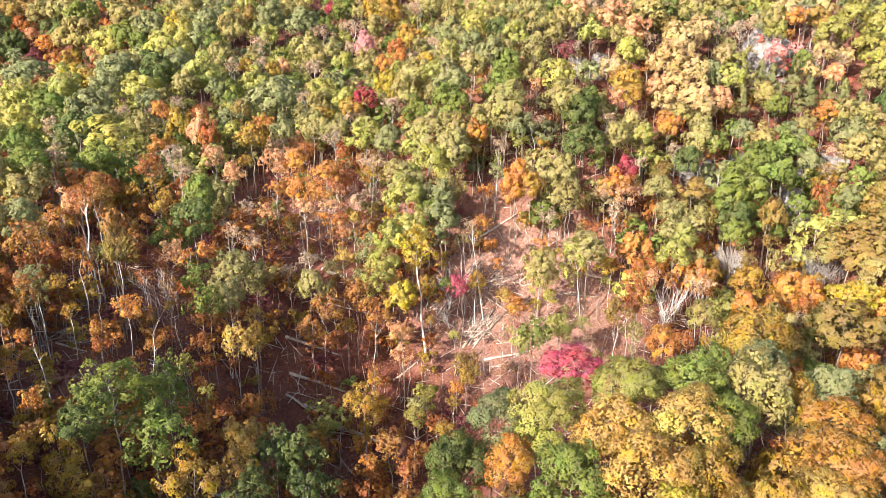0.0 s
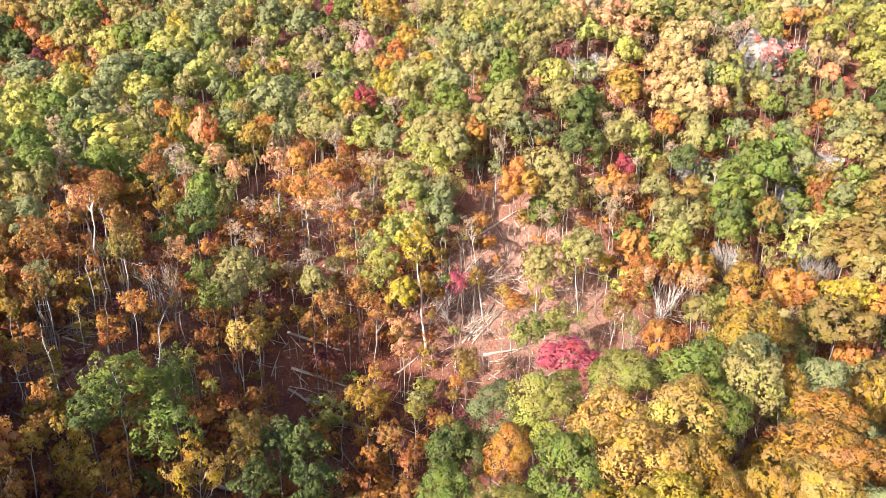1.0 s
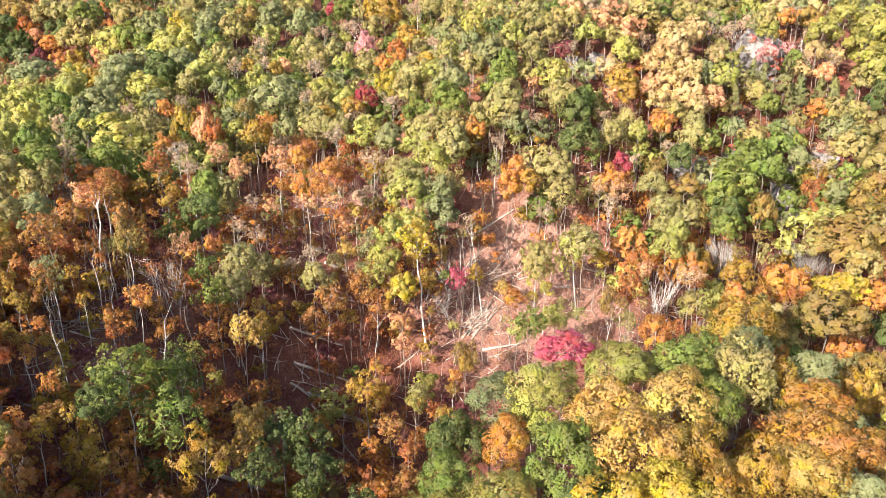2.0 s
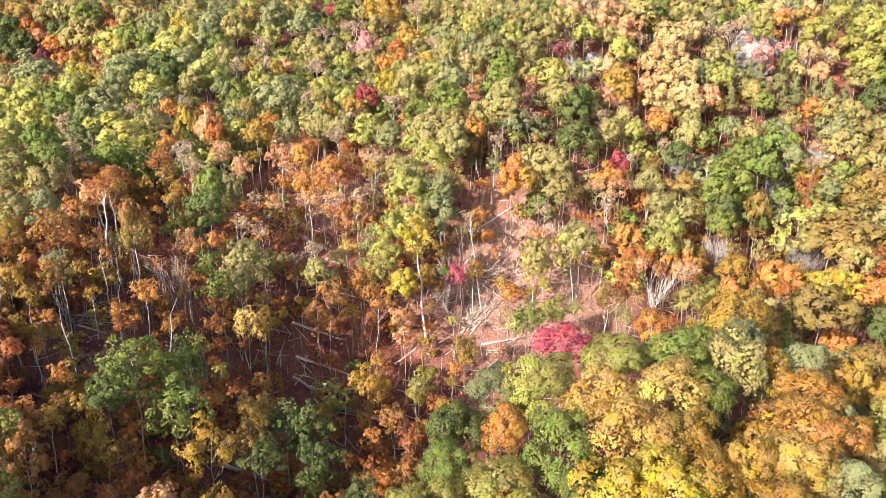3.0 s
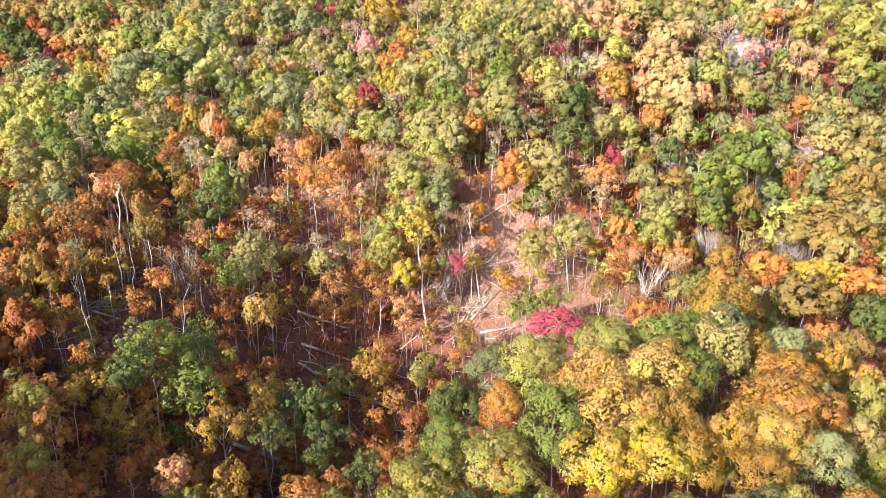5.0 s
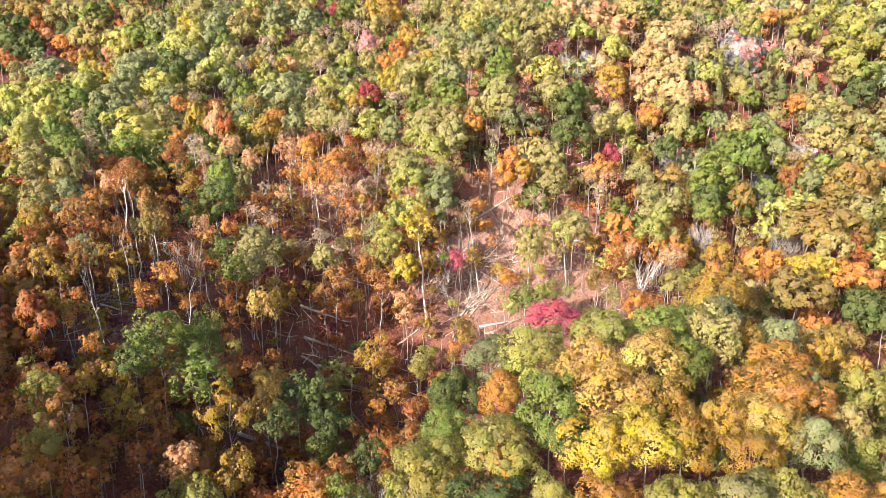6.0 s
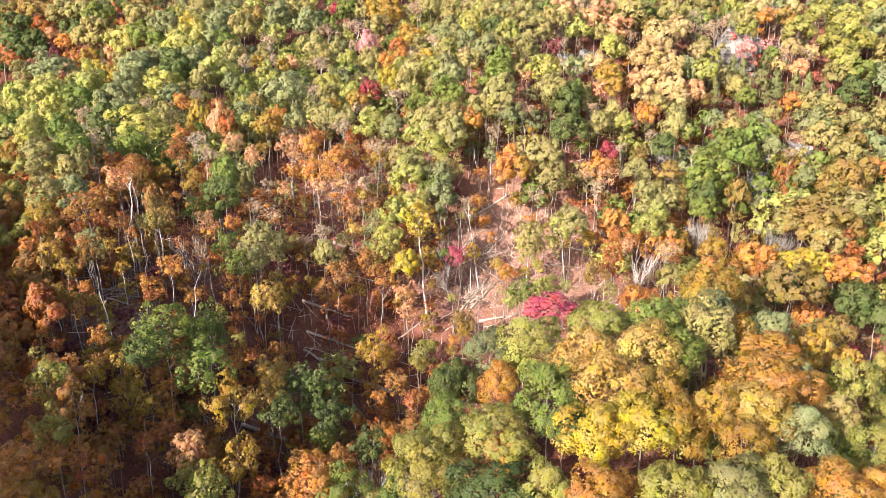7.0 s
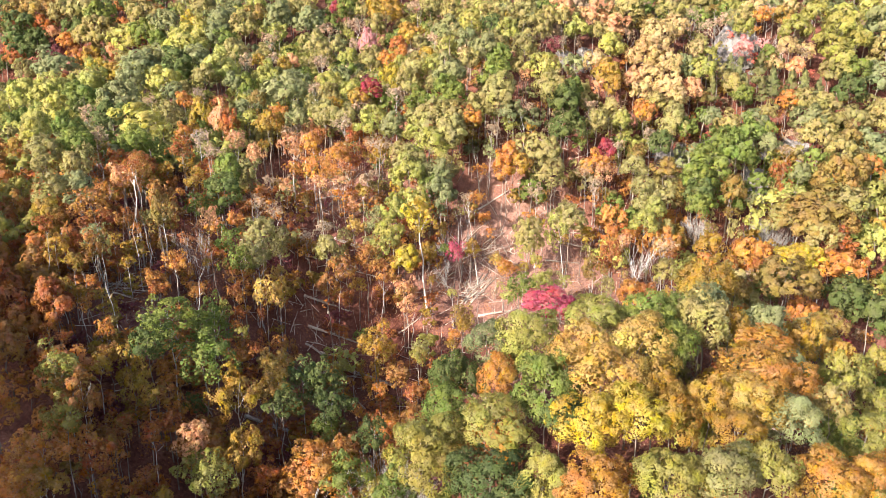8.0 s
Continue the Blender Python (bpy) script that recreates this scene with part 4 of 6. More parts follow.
canopy("olive", 40.1, 118.1, 14.4, 2.12, 2.00)
small_maple("orange", 28.9, 118.2, 9.6, 1.41, 1.33)
sapling_tree("yellow", 18.7, 118.2, 8.8, 1.20, 1.13)
canopy("sage", 0.7, 118.4, 14.9, 2.55, 2.40)
sapling_tree("sage", -0.2, 118.5, 10.3, 1.62, 1.53)
canopy("dim_gold", 52.6, 118.5, 14.2, 1.97, 2.57)
canopy("sage", 64.3, 118.7, 14.1, 1.91, 1.82)
canopy("brown_olive", 42.6, 118.7, 14.1, 1.92, 1.81)
sapling_tree("sage", 56.8, 118.8, 10.3, 1.61, 1.52)
open_crown("tan", -61.3, 119.5, 14.7, 2.36, 2.23)
sapling_tree("brown_olive", 4.6, 119.6, 10.0, 1.53, 1.44)
small_maple("orange", 61.6, 119.8, 9.2, 1.30, 1.23)
sapling_tree("gold", -50.2, 119.9, 9.9, 1.49, 1.41)
small_maple("orange", 7.6, 120.0, 9.2, 1.32, 1.24)
canopy("yellow_green", -72.3, 120.1, 15.1, 2.65, 2.50)
sapling_tree("gold", -14.3, 120.2, 10.7, 1.73, 1.63)
canopy("dim_gold", 74.2, 120.3, 14.7, 2.34, 2.21)
canopy("green", -2.2, 120.4, 14.4, 2.15, 2.03)
open_crown("tan", 16.9, 120.7, 14.1, 1.95, 1.84)
sapling_tree("green", 35.8, 120.9, 9.3, 1.32, 1.25)
canopy("orange", -20.1, 121.1, 14.1, 1.93, 1.82)
canopy("olive", 37.0, 121.2, 14.1, 1.95, 1.84)
canopy("orange", -23.0, 121.2, 14.4, 2.14, 2.02)
sapling_tree("gold", -57.9, 121.3, 9.2, 1.30, 1.22)
sapling_tree("yellow", -8.6, 121.7, 10.4, 1.64, 1.55)
canopy("orange", 6.2, 121.9, 10.9, 1.76, 1.66)
canopy("green", 47.0, 122.4, 15.4, 2.91, 2.74)
open_crown("tan", -42.5, 122.4, 14.1, 1.92, 1.81)
canopy("yellow_green", -6.1, 122.4, 15.6, 3.02, 2.85)
small_maple("rust", 24.7, 122.6, 10.1, 1.56, 1.47)
canopy("sage", -0.7, 122.8, 15.3, 2.83, 2.66)
open_crown("tan", 29.0, 123.1, 13.5, 1.77, 1.66)
canopy("rust", -48.4, 124.1, 14.1, 1.93, 1.82)
canopy("rust", 63.9, 124.6, 11.2, 1.87, 2.59)
canopy("olive", 20.8, 124.9, 15.2, 2.76, 2.61)
sapling_tree("gold", -48.6, 124.9, 10.1, 1.54, 1.45)
canopy("green", 50.2, 125.0, 15.9, 3.27, 3.08)
canopy("green", -57.0, 125.1, 14.9, 2.54, 2.39)
canopy("orange", 11.3, 125.2, 14.5, 2.22, 2.10)
canopy("olive", 1.8, 125.2, 14.2, 2.00, 1.89)
canopy("olive", -6.2, 125.3, 15.2, 2.75, 2.59)
canopy("dim_gold", 41.9, 125.4, 14.7, 2.34, 1.79)
canopy("peach", 30.4, 125.6, 14.2, 2.01, 1.90)
canopy("olive", 40.9, 126.1, 11.0, 1.81, 1.70)
open_crown("tan", 27.5, 126.1, 13.5, 1.80, 1.70)
canopy("olive", 36.1, 126.4, 14.2, 2.02, 1.90)
canopy("gold", 14.9, 126.4, 14.2, 2.02, 1.90)
canopy("orange", 29.2, 127.2, 14.5, 2.25, 2.12)
canopy("orange", 12.4, 127.6, 14.5, 2.25, 2.12)
canopy("orange", -19.5, 127.7, 14.1, 1.90, 1.80)
canopy("olive", -8.4, 127.9, 14.2, 2.02, 1.91)
small_maple("orange", -28.3, 127.9, 10.6, 1.69, 1.60)
small_maple("orange", 6.9, 127.9, 10.3, 1.60, 1.51)
canopy("peach", -35.7, 128.0, 13.5, 1.78, 1.68)
canopy("olive", 20.7, 128.6, 14.9, 2.49, 2.35)
canopy("olive", 76.1, 128.6, 14.8, 2.44, 2.30)
canopy("yellow_green", -2.3, 129.1, 16.0, 3.36, 3.17)
canopy("green", 50.6, 129.4, 14.6, 2.27, 2.14)
sapling_tree("olive", -49.6, 129.4, 10.2, 1.59, 1.50)
canopy("green", 57.4, 129.9, 15.6, 3.03, 2.85)
open_crown("tan", 66.8, 130.2, 13.5, 1.60, 1.51)
sapling_tree("sage", 9.1, 130.4, 10.7, 1.73, 1.63)
open_crown("tan", -12.6, 130.6, 14.9, 2.49, 2.35)
canopy("crimson", 32.3, 130.7, 14.1, 1.95, 1.84)
canopy("rust", -17.9, 131.0, 11.1, 1.84, 1.74)
canopy("olive", 1.8, 131.1, 16.1, 3.40, 3.21)
open_crown("tan", 9.3, 132.0, 13.5, 1.62, 1.53)
small_maple("red", 47.2, 132.0, 8.3, 1.06, 1.00)
canopy("green", -73.6, 132.2, 15.2, 2.77, 2.62)
sapling_tree("gold", -65.7, 132.5, 9.5, 1.39, 1.31)
open_crown("tan", -47.2, 132.6, 15.6, 3.04, 2.87)
canopy("orange", -25.4, 132.7, 14.3, 2.06, 1.94)
canopy("peach", -29.6, 132.8, 14.6, 2.27, 2.14)
sapling_tree("olive", 13.9, 133.1, 10.4, 1.64, 1.54)
small_maple("orange", 33.6, 133.1, 8.8, 1.18, 1.12)
canopy("green", 55.5, 133.4, 15.7, 3.09, 2.92)
canopy("deep_green", 43.5, 133.7, 14.3, 2.10, 1.98)
canopy("deep_green", 24.0, 133.8, 15.6, 3.01, 2.84)
canopy("brown_olive", 38.0, 134.1, 11.3, 1.89, 1.78)
canopy("orange", 6.0, 134.2, 14.1, 1.90, 1.79)
canopy("olive", 71.1, 134.4, 11.3, 1.88, 1.77)
canopy("gold", -11.9, 134.4, 11.3, 1.88, 1.77)
canopy("sage", 64.4, 134.4, 14.2, 1.98, 1.87)
sapling_tree("green", 27.0, 134.4, 10.5, 1.66, 1.56)
sapling_tree("gold", 17.5, 134.9, 10.5, 1.65, 1.56)
canopy("brown_olive", 5.3, 135.0, 11.3, 1.88, 1.78)
canopy("yellow_green", -5.0, 135.1, 14.2, 1.99, 1.88)
canopy("olive", 1.9, 135.2, 15.3, 2.79, 2.63)
canopy("sage", 12.9, 135.5, 14.3, 2.11, 1.99)
open_crown("tan", 16.6, 135.8, 14.5, 2.23, 2.10)
open_crown("tan", 41.9, 135.9, 14.1, 1.91, 1.80)
sapling_tree("yellow_green", 13.0, 135.9, 9.6, 1.43, 1.34)
canopy("olive", -2.4, 136.2, 16.2, 3.49, 3.29)
open_crown("tan", 22.6, 136.4, 13.5, 1.77, 1.67)
canopy("olive", 30.7, 136.6, 14.7, 2.36, 2.23)
canopy("olive", 7.2, 136.9, 14.7, 2.35, 2.22)
canopy("sage", -9.9, 136.9, 15.3, 2.81, 2.65)
canopy("olive", 10.9, 137.2, 16.8, 3.96, 3.73)
canopy("olive", 75.2, 137.4, 15.6, 3.00, 2.83)
open_crown("tan", 71.0, 137.5, 14.1, 1.90, 1.79)
sapling_tree("yellow_green", -44.3, 137.7, 10.5, 1.68, 1.58)
canopy("brown_olive", 81.4, 137.8, 14.4, 2.13, 2.01)
canopy("peach", -41.9, 137.8, 14.3, 2.10, 1.98)
canopy("sage", 43.7, 137.9, 11.0, 1.81, 1.71)
small_maple("orange", 50.9, 137.9, 9.7, 1.46, 1.37)
canopy("yellow_green", 36.4, 138.3, 14.1, 1.92, 1.81)
sapling_tree("yellow_green", 37.2, 138.5, 10.6, 1.70, 1.60)
canopy("green", 61.6, 138.7, 15.3, 2.84, 2.68)
small_maple("peach", -28.0, 138.9, 13.5, 1.57, 1.48)
canopy("olive", 46.9, 138.9, 15.5, 2.98, 2.81)
canopy("deep_green", 24.4, 139.0, 16.0, 3.31, 3.12)
canopy("green", 49.7, 139.1, 14.4, 2.16, 2.04)
canopy("green", 3.7, 139.5, 14.4, 2.15, 2.03)
canopy("yellow_green", -60.5, 139.6, 17.4, 4.37, 3.28)
sapling_tree("dim_gold", 86.2, 139.9, 10.7, 1.71, 1.61)
open_crown("tan", 30.1, 140.2, 13.5, 1.81, 1.71)
canopy("olive", 34.5, 140.2, 14.4, 2.17, 2.05)
small_maple("rust", 50.0, 140.9, 9.8, 1.48, 1.40)
small_maple("red", 55.6, 140.9, 10.7, 1.73, 1.06)
canopy("rust", -25.1, 141.0, 14.1, 1.93, 1.82)
canopy("olive", 22.0, 141.2, 15.7, 3.11, 2.93)
canopy("green", 67.6, 141.2, 14.1, 1.90, 1.79)
small_maple("orange", 19.4, 141.3, 8.9, 1.22, 1.15)
canopy("olive", 58.7, 141.4, 15.1, 2.66, 2.51)
canopy("orange", 41.8, 141.6, 14.6, 2.31, 2.18)
canopy("green", 0.8, 141.9, 15.4, 2.88, 2.72)
canopy("green", 26.1, 141.9, 14.8, 2.42, 2.28)
canopy("green", 11.4, 143.2, 15.1, 2.66, 2.50)
small_maple("peach", 17.2, 143.2, 13.5, 1.51, 1.42)
canopy("green", -4.7, 143.4, 14.8, 2.44, 2.30)
canopy("olive", 48.1, 143.4, 14.2, 1.97, 1.86)
canopy("sage", 65.6, 143.4, 15.1, 2.70, 2.54)
canopy("sage", 56.7, 143.8, 14.3, 2.10, 1.98)
canopy("olive", 85.3, 143.8, 15.2, 2.71, 2.55)
small_maple("maroon", 45.7, 144.1, 10.8, 1.75, 1.65)
canopy("sage", 76.6, 144.4, 15.5, 2.95, 2.78)
canopy("olive", 44.3, 144.5, 14.5, 2.23, 2.10)
canopy("yellow_green", -14.8, 144.6, 15.4, 2.92, 2.75)
small_maple("maroon", 11.6, 144.6, 10.7, 1.73, 1.19)
open_crown("tan", -20.6, 145.2, 14.7, 2.34, 2.21)
canopy("sage", 2.5, 145.2, 15.8, 3.16, 2.98)
small_maple("peach", 32.6, 145.2, 13.5, 1.61, 1.52)
canopy("yellow_green", 20.8, 145.4, 15.4, 2.93, 2.76)
canopy("olive", 81.5, 145.6, 15.8, 3.22, 3.03)
canopy("rust", -18.5, 145.7, 11.3, 1.90, 1.79)
small_maple("maroon", 70.5, 145.7, 9.1, 1.27, 1.20)
canopy("hazy_gold", 41.4, 146.6, 14.5, 2.25, 2.12)
canopy("hazy_gold", 49.4, 146.7, 15.2, 2.74, 2.59)
canopy("olive", -1.4, 146.9, 14.1, 1.93, 1.82)
canopy("gold", 35.7, 147.1, 14.5, 2.25, 2.12)
canopy("olive", 68.6, 147.2, 14.2, 2.02, 1.91)
canopy("green", 12.6, 147.7, 14.8, 2.47, 2.33)
canopy("olive", 5.4, 148.2, 14.5, 2.24, 2.11)
sapling_tree("gold", -38.6, 148.3, 10.1, 1.55, 1.46)
canopy("yellow_green", -87.1, 148.6, 15.2, 2.76, 2.61)
canopy("hazy_gold", 47.5, 148.7, 15.6, 3.02, 2.84)
canopy("olive", 81.2, 148.8, 14.6, 2.29, 2.16)
canopy("olive", 77.8, 148.9, 14.9, 2.54, 2.40)
canopy("olive", 16.2, 149.2, 10.8, 1.76, 1.66)
small_maple("crimson", 10.5, 149.3, 9.1, 1.27, 1.20)
canopy("peach", 53.0, 149.6, 14.4, 2.16, 2.04)
open_crown("tan", -76.0, 149.6, 15.1, 2.65, 2.50)
canopy("olive", -20.5, 149.6, 14.4, 2.17, 2.04)
canopy("deep_green", -70.8, 149.7, 16.0, 3.32, 3.13)
canopy("gold", 35.0, 149.7, 15.2, 2.77, 2.61)
canopy("sage", 8.2, 149.8, 15.5, 2.98, 2.81)
small_maple("orange", 8.1, 149.8, 10.4, 1.65, 1.55)
canopy("orange", 74.1, 149.8, 14.3, 2.05, 1.94)
canopy("peach", 40.9, 150.1, 14.4, 2.16, 2.04)
open_crown("tan", -9.8, 150.2, 14.8, 2.41, 2.27)
canopy("hazy_gold", 44.4, 150.4, 15.3, 2.79, 2.63)
canopy("green", 65.0, 150.5, 14.3, 2.06, 1.94)
small_maple("rust", 66.2, 150.5, 8.3, 1.05, 0.99)
pine("pine", 58.6, 150.7, 14.3, 2.05, 1.94)
small_maple("orange", -7.0, 150.8, 9.2, 1.30, 1.22)
small_maple("orange", 74.5, 150.8, 9.2, 1.31, 1.23)
canopy("olive", 17.4, 151.0, 14.6, 2.26, 2.14)
pine("pine", 78.0, 151.0, 14.3, 2.06, 1.95)
canopy("deep_green", 89.0, 151.3, 15.7, 3.08, 2.90)
canopy("dim_gold", 55.5, 151.3, 11.0, 1.81, 1.71)
small_maple("orange", 39.7, 151.4, 10.1, 1.55, 1.46)
pine("pine", 65.9, 151.6, 14.6, 2.32, 2.19)
canopy("gold", -37.9, 151.8, 15.3, 2.80, 2.64)
canopy("hazy_gold", 33.0, 151.8, 14.3, 2.04, 1.93)
pine("pine", 82.3, 151.9, 14.6, 2.33, 2.19)
canopy("olive", 11.2, 152.0, 14.6, 2.27, 2.14)
pine("pine", 69.6, 152.1, 14.3, 2.07, 1.95)
canopy("orange", -56.5, 152.1, 11.1, 1.83, 1.72)
canopy("sage", -31.5, 152.4, 15.0, 2.57, 2.43)
sapling_tree("dim_gold", 88.9, 152.4, 10.2, 1.57, 1.48)
canopy("olive", 63.8, 152.5, 14.6, 2.33, 2.20)
canopy("olive", -7.0, 152.7, 15.6, 3.05, 2.88)
sapling_tree("yellow", 35.2, 152.7, 10.1, 1.56, 1.47)
canopy("olive", -26.2, 152.8, 15.8, 3.19, 3.01)
small_maple("red", 61.0, 152.8, 7.8, 0.92, 0.87)
canopy("hazy_gold", 47.4, 153.5, 16.0, 3.34, 3.15)
pine("pine", 71.8, 153.7, 15.0, 2.60, 2.45)
pine("pine", 79.5, 153.7, 14.7, 2.35, 2.21)
canopy("yellow_green", -2.0, 153.8, 14.3, 2.06, 1.94)
pine("pine", 76.0, 153.8, 14.7, 2.35, 2.21)
small_maple("rust", 70.8, 154.1, 9.3, 1.32, 1.25)
canopy("yellow_green", 56.5, 154.3, 15.4, 2.85, 2.69)
open_crown("tan", 26.4, 154.4, 13.5, 1.55, 1.46)
pine("pine", 65.5, 154.7, 15.4, 2.86, 2.70)
canopy("sage", 52.5, 154.8, 14.3, 2.08, 2.51)
canopy("hazy_gold", 44.1, 155.1, 16.0, 3.35, 3.16)
canopy("yellow_green", 14.2, 155.3, 15.0, 2.56, 2.41)
canopy("sage", 5.6, 155.5, 14.6, 2.31, 2.18)
canopy("olive", 84.8, 155.7, 15.0, 2.62, 2.47)
canopy("gold", -55.3, 155.8, 11.2, 1.87, 1.76)
canopy("yellow_green", 36.6, 155.9, 15.0, 2.60, 2.45)
canopy("green", 91.4, 156.0, 15.0, 2.62, 2.47)
canopy("orange", -37.0, 156.0, 14.2, 1.99, 1.88)
canopy("rust", -46.5, 156.0, 14.6, 2.33, 3.05)
small_maple("peach", 75.5, 156.0, 9.3, 1.33, 1.26)
pine("pine", 69.6, 156.2, 15.0, 2.63, 2.48)
canopy("dim_yellow_green", 88.1, 156.8, 16.4, 3.67, 3.46)
canopy("maroon", 24.5, 157.1, 11.1, 1.84, 1.73)
small_maple("orange", 41.3, 157.1, 9.3, 1.33, 1.25)
canopy("olive", 20.8, 157.3, 14.7, 2.33, 2.20)
canopy("peach", 78.5, 157.8, 13.5, 1.86, 1.76)
canopy("gold", -18.8, 158.1, 14.2, 2.01, 1.89)
canopy("gold", -25.8, 158.2, 14.2, 1.97, 1.86)
canopy("olive", -6.2, 158.3, 15.7, 3.13, 2.95)
canopy("yellow_green", 29.2, 158.4, 14.7, 2.36, 2.22)
sapling_tree("gold", 28.1, 158.4, 8.8, 1.20, 1.13)
canopy("peach", -49.9, 158.7, 14.7, 2.35, 3.36)
canopy("olive", 34.7, 158.8, 14.3, 2.11, 1.99)
canopy("hazy_gold", 47.2, 158.8, 15.9, 3.28, 3.09)
pine("pine", 64.7, 159.0, 11.3, 1.88, 1.77)
sapling_tree("gold", 15.2, 159.1, 8.8, 1.20, 1.13)
open_crown("tan", 41.3, 159.1, 13.5, 1.86, 1.75)
canopy("olive", -62.7, 159.2, 15.4, 2.89, 2.72)
canopy("peach", 37.8, 159.5, 15.4, 2.89, 2.73)
canopy("deep_green", 10.4, 159.6, 14.1, 1.92, 1.81)
canopy("crimson", -15.9, 159.8, 14.4, 2.15, 2.03)
canopy("hazy_gold", 74.1, 159.8, 11.3, 1.89, 1.78)
open_crown("tan", 75.6, 160.0, 13.5, 1.88, 1.77)
small_maple("red", 82.9, 160.1, 8.4, 1.09, 1.03)
canopy("dim_yellow_green", 87.6, 160.4, 16.2, 3.46, 3.26)
canopy("hazy_gold", 50.0, 160.5, 14.7, 2.39, 2.26)
canopy("pink", 67.2, 160.5, 14.1, 1.91, 1.80)
open_crown("tan", 81.2, 160.5, 13.5, 1.88, 1.78)
canopy("hazy_gold", 57.1, 161.0, 11.3, 1.89, 1.78)
canopy("hazy_gold", 77.6, 161.0, 14.4, 2.15, 2.03)
canopy("olive", 26.0, 161.2, 14.1, 1.91, 1.80)
canopy("yellow", -3.3, 161.2, 14.2, 2.01, 1.90)
canopy("olive", 23.6, 161.2, 14.4, 2.12, 2.00)
canopy("brown_olive", 45.9, 161.3, 14.7, 2.40, 2.26)
canopy("hazy_gold", 52.4, 161.7, 15.1, 2.67, 2.52)
canopy("olive", 58.1, 162.2, 11.3, 1.90, 1.79)
canopy("peach", 34.0, 162.3, 15.4, 2.92, 2.75)
small_maple("red", 70.4, 162.3, 9.4, 1.37, 1.29)
canopy("dim_yellow_green", 93.9, 162.5, 14.8, 2.43, 2.29)
open_crown("tan", 59.6, 162.5, 14.8, 2.42, 2.28)
sapling_tree("olive", 62.5, 162.5, 10.4, 1.63, 1.54)
small_maple("pink", 67.0, 162.7, 9.4, 1.37, 1.29)
canopy("gold", -56.0, 163.0, 14.9, 2.53, 3.56)
canopy("yellow_green", -90.4, 163.0, 16.5, 3.70, 3.49)
canopy("olive", 17.8, 163.0, 15.4, 2.91, 2.74)
canopy("olive", 42.1, 163.7, 16.2, 3.47, 3.27)
canopy("peach", 27.0, 164.0, 14.8, 2.41, 2.27)
canopy("olive", -26.6, 164.3, 15.2, 2.73, 2.58)
canopy("dim_yellow_green", 68.9, 164.6, 14.1, 1.91, 1.80)
canopy("yellow_green", 6.5, 164.8, 14.8, 2.41, 2.27)
canopy("dim_yellow_green", 80.6, 164.8, 15.5, 2.99, 2.82)
small_maple("pink", 73.2, 164.8, 10.4, 1.65, 1.56)
open_crown("tan", 63.4, 164.9, 14.4, 2.18, 2.05)
canopy("green", 46.0, 165.1, 14.8, 2.43, 2.29)
canopy("yellow", -11.8, 165.2, 14.4, 2.17, 2.91)
canopy("olive", 10.7, 165.2, 14.8, 2.41, 2.27)
canopy("olive", 51.0, 165.3, 15.2, 2.71, 2.55)
canopy("yellow_green", -21.7, 165.3, 14.7, 2.34, 2.21)
open_crown("tan", 56.7, 165.6, 14.4, 2.18, 2.05)
canopy("dim_yellow_green", 92.0, 165.7, 16.6, 3.79, 3.58)
canopy("sage", 2.2, 166.2, 15.5, 2.94, 2.78)
canopy("rust", -53.1, 166.3, 14.1, 1.94, 1.83)
small_maple("red", 66.2, 166.6, 9.5, 1.39, 1.31)
canopy("olive", 69.0, 167.2, 14.1, 1.93, 1.82)
small_maple("red", 79.5, 167.3, 10.5, 1.67, 1.57)
canopy("dim_gold", 79.1, 167.6, 14.8, 2.48, 2.34)
canopy("yellow_green", -9.7, 167.8, 14.1, 1.95, 1.84)
open_crown("tan", -69.9, 167.8, 14.2, 1.98, 1.86)
sapling_tree("gold", 15.3, 167.8, 10.5, 1.66, 1.56)
canopy("orange", 73.6, 167.9, 14.1, 1.94, 1.83)
open_crown("tan", -1.5, 168.2, 14.1, 1.93, 1.82)
small_maple("orange", 73.1, 168.4, 9.5, 1.40, 1.32)
canopy("orange", -61.7, 168.5, 14.4, 2.12, 2.00)
canopy("olive", -79.5, 168.7, 15.2, 2.76, 2.60)
canopy("dim_yellow_green", 87.0, 168.8, 15.6, 3.03, 2.86)
open_crown("tan", 75.9, 169.3, 14.5, 2.22, 2.09)
canopy("sage", -76.7, 169.8, 17.5, 4.45, 4.20)
canopy("brown_olive", -45.2, 170.4, 14.2, 2.00, 1.89)
open_crown("tan", -31.3, 173.5, 14.6, 2.29, 2.15)
open_crown("tan", -60.1, 174.7, 14.4, 2.18, 2.06)
sapling_tree("gold", -45.8, 174.7, 9.3, 1.34, 1.27)
canopy("sage", -38.9, 175.5, 18.0, 4.80, 4.52)
sapling_tree("dim_gold", 65.8, 176.1, 9.7, 1.44, 1.36)
canopy("sage", -66.5, 176.1, 14.8, 2.48, 2.34)
canopy("green", -88.8, 176.2, 16.7, 3.89, 3.67)
small_maple("orange", -19.3, 179.0, 9.9, 1.49, 1.40)
canopy("olive", -65.2, 179.1, 14.3, 2.09, 1.97)
canopy("yellow_green", -28.7, 183.5, 15.4, 2.86, 2.70)
canopy("yellow_green", -71.0, 185.7, 16.4, 3.61, 3.40)
canopy("sage", -81.6, 187.7, 16.0, 3.34, 3.15)
canopy("sage", -54.4, 188.8, 14.9, 2.49, 2.34)
canopy("green", -51.0, 189.2, 14.6, 2.30, 2.96)
canopy("olive", -62.4, 189.8, 15.7, 3.10, 2.92)
canopy("yellow_green", -102.2, 189.8, 17.4, 4.38, 4.13)
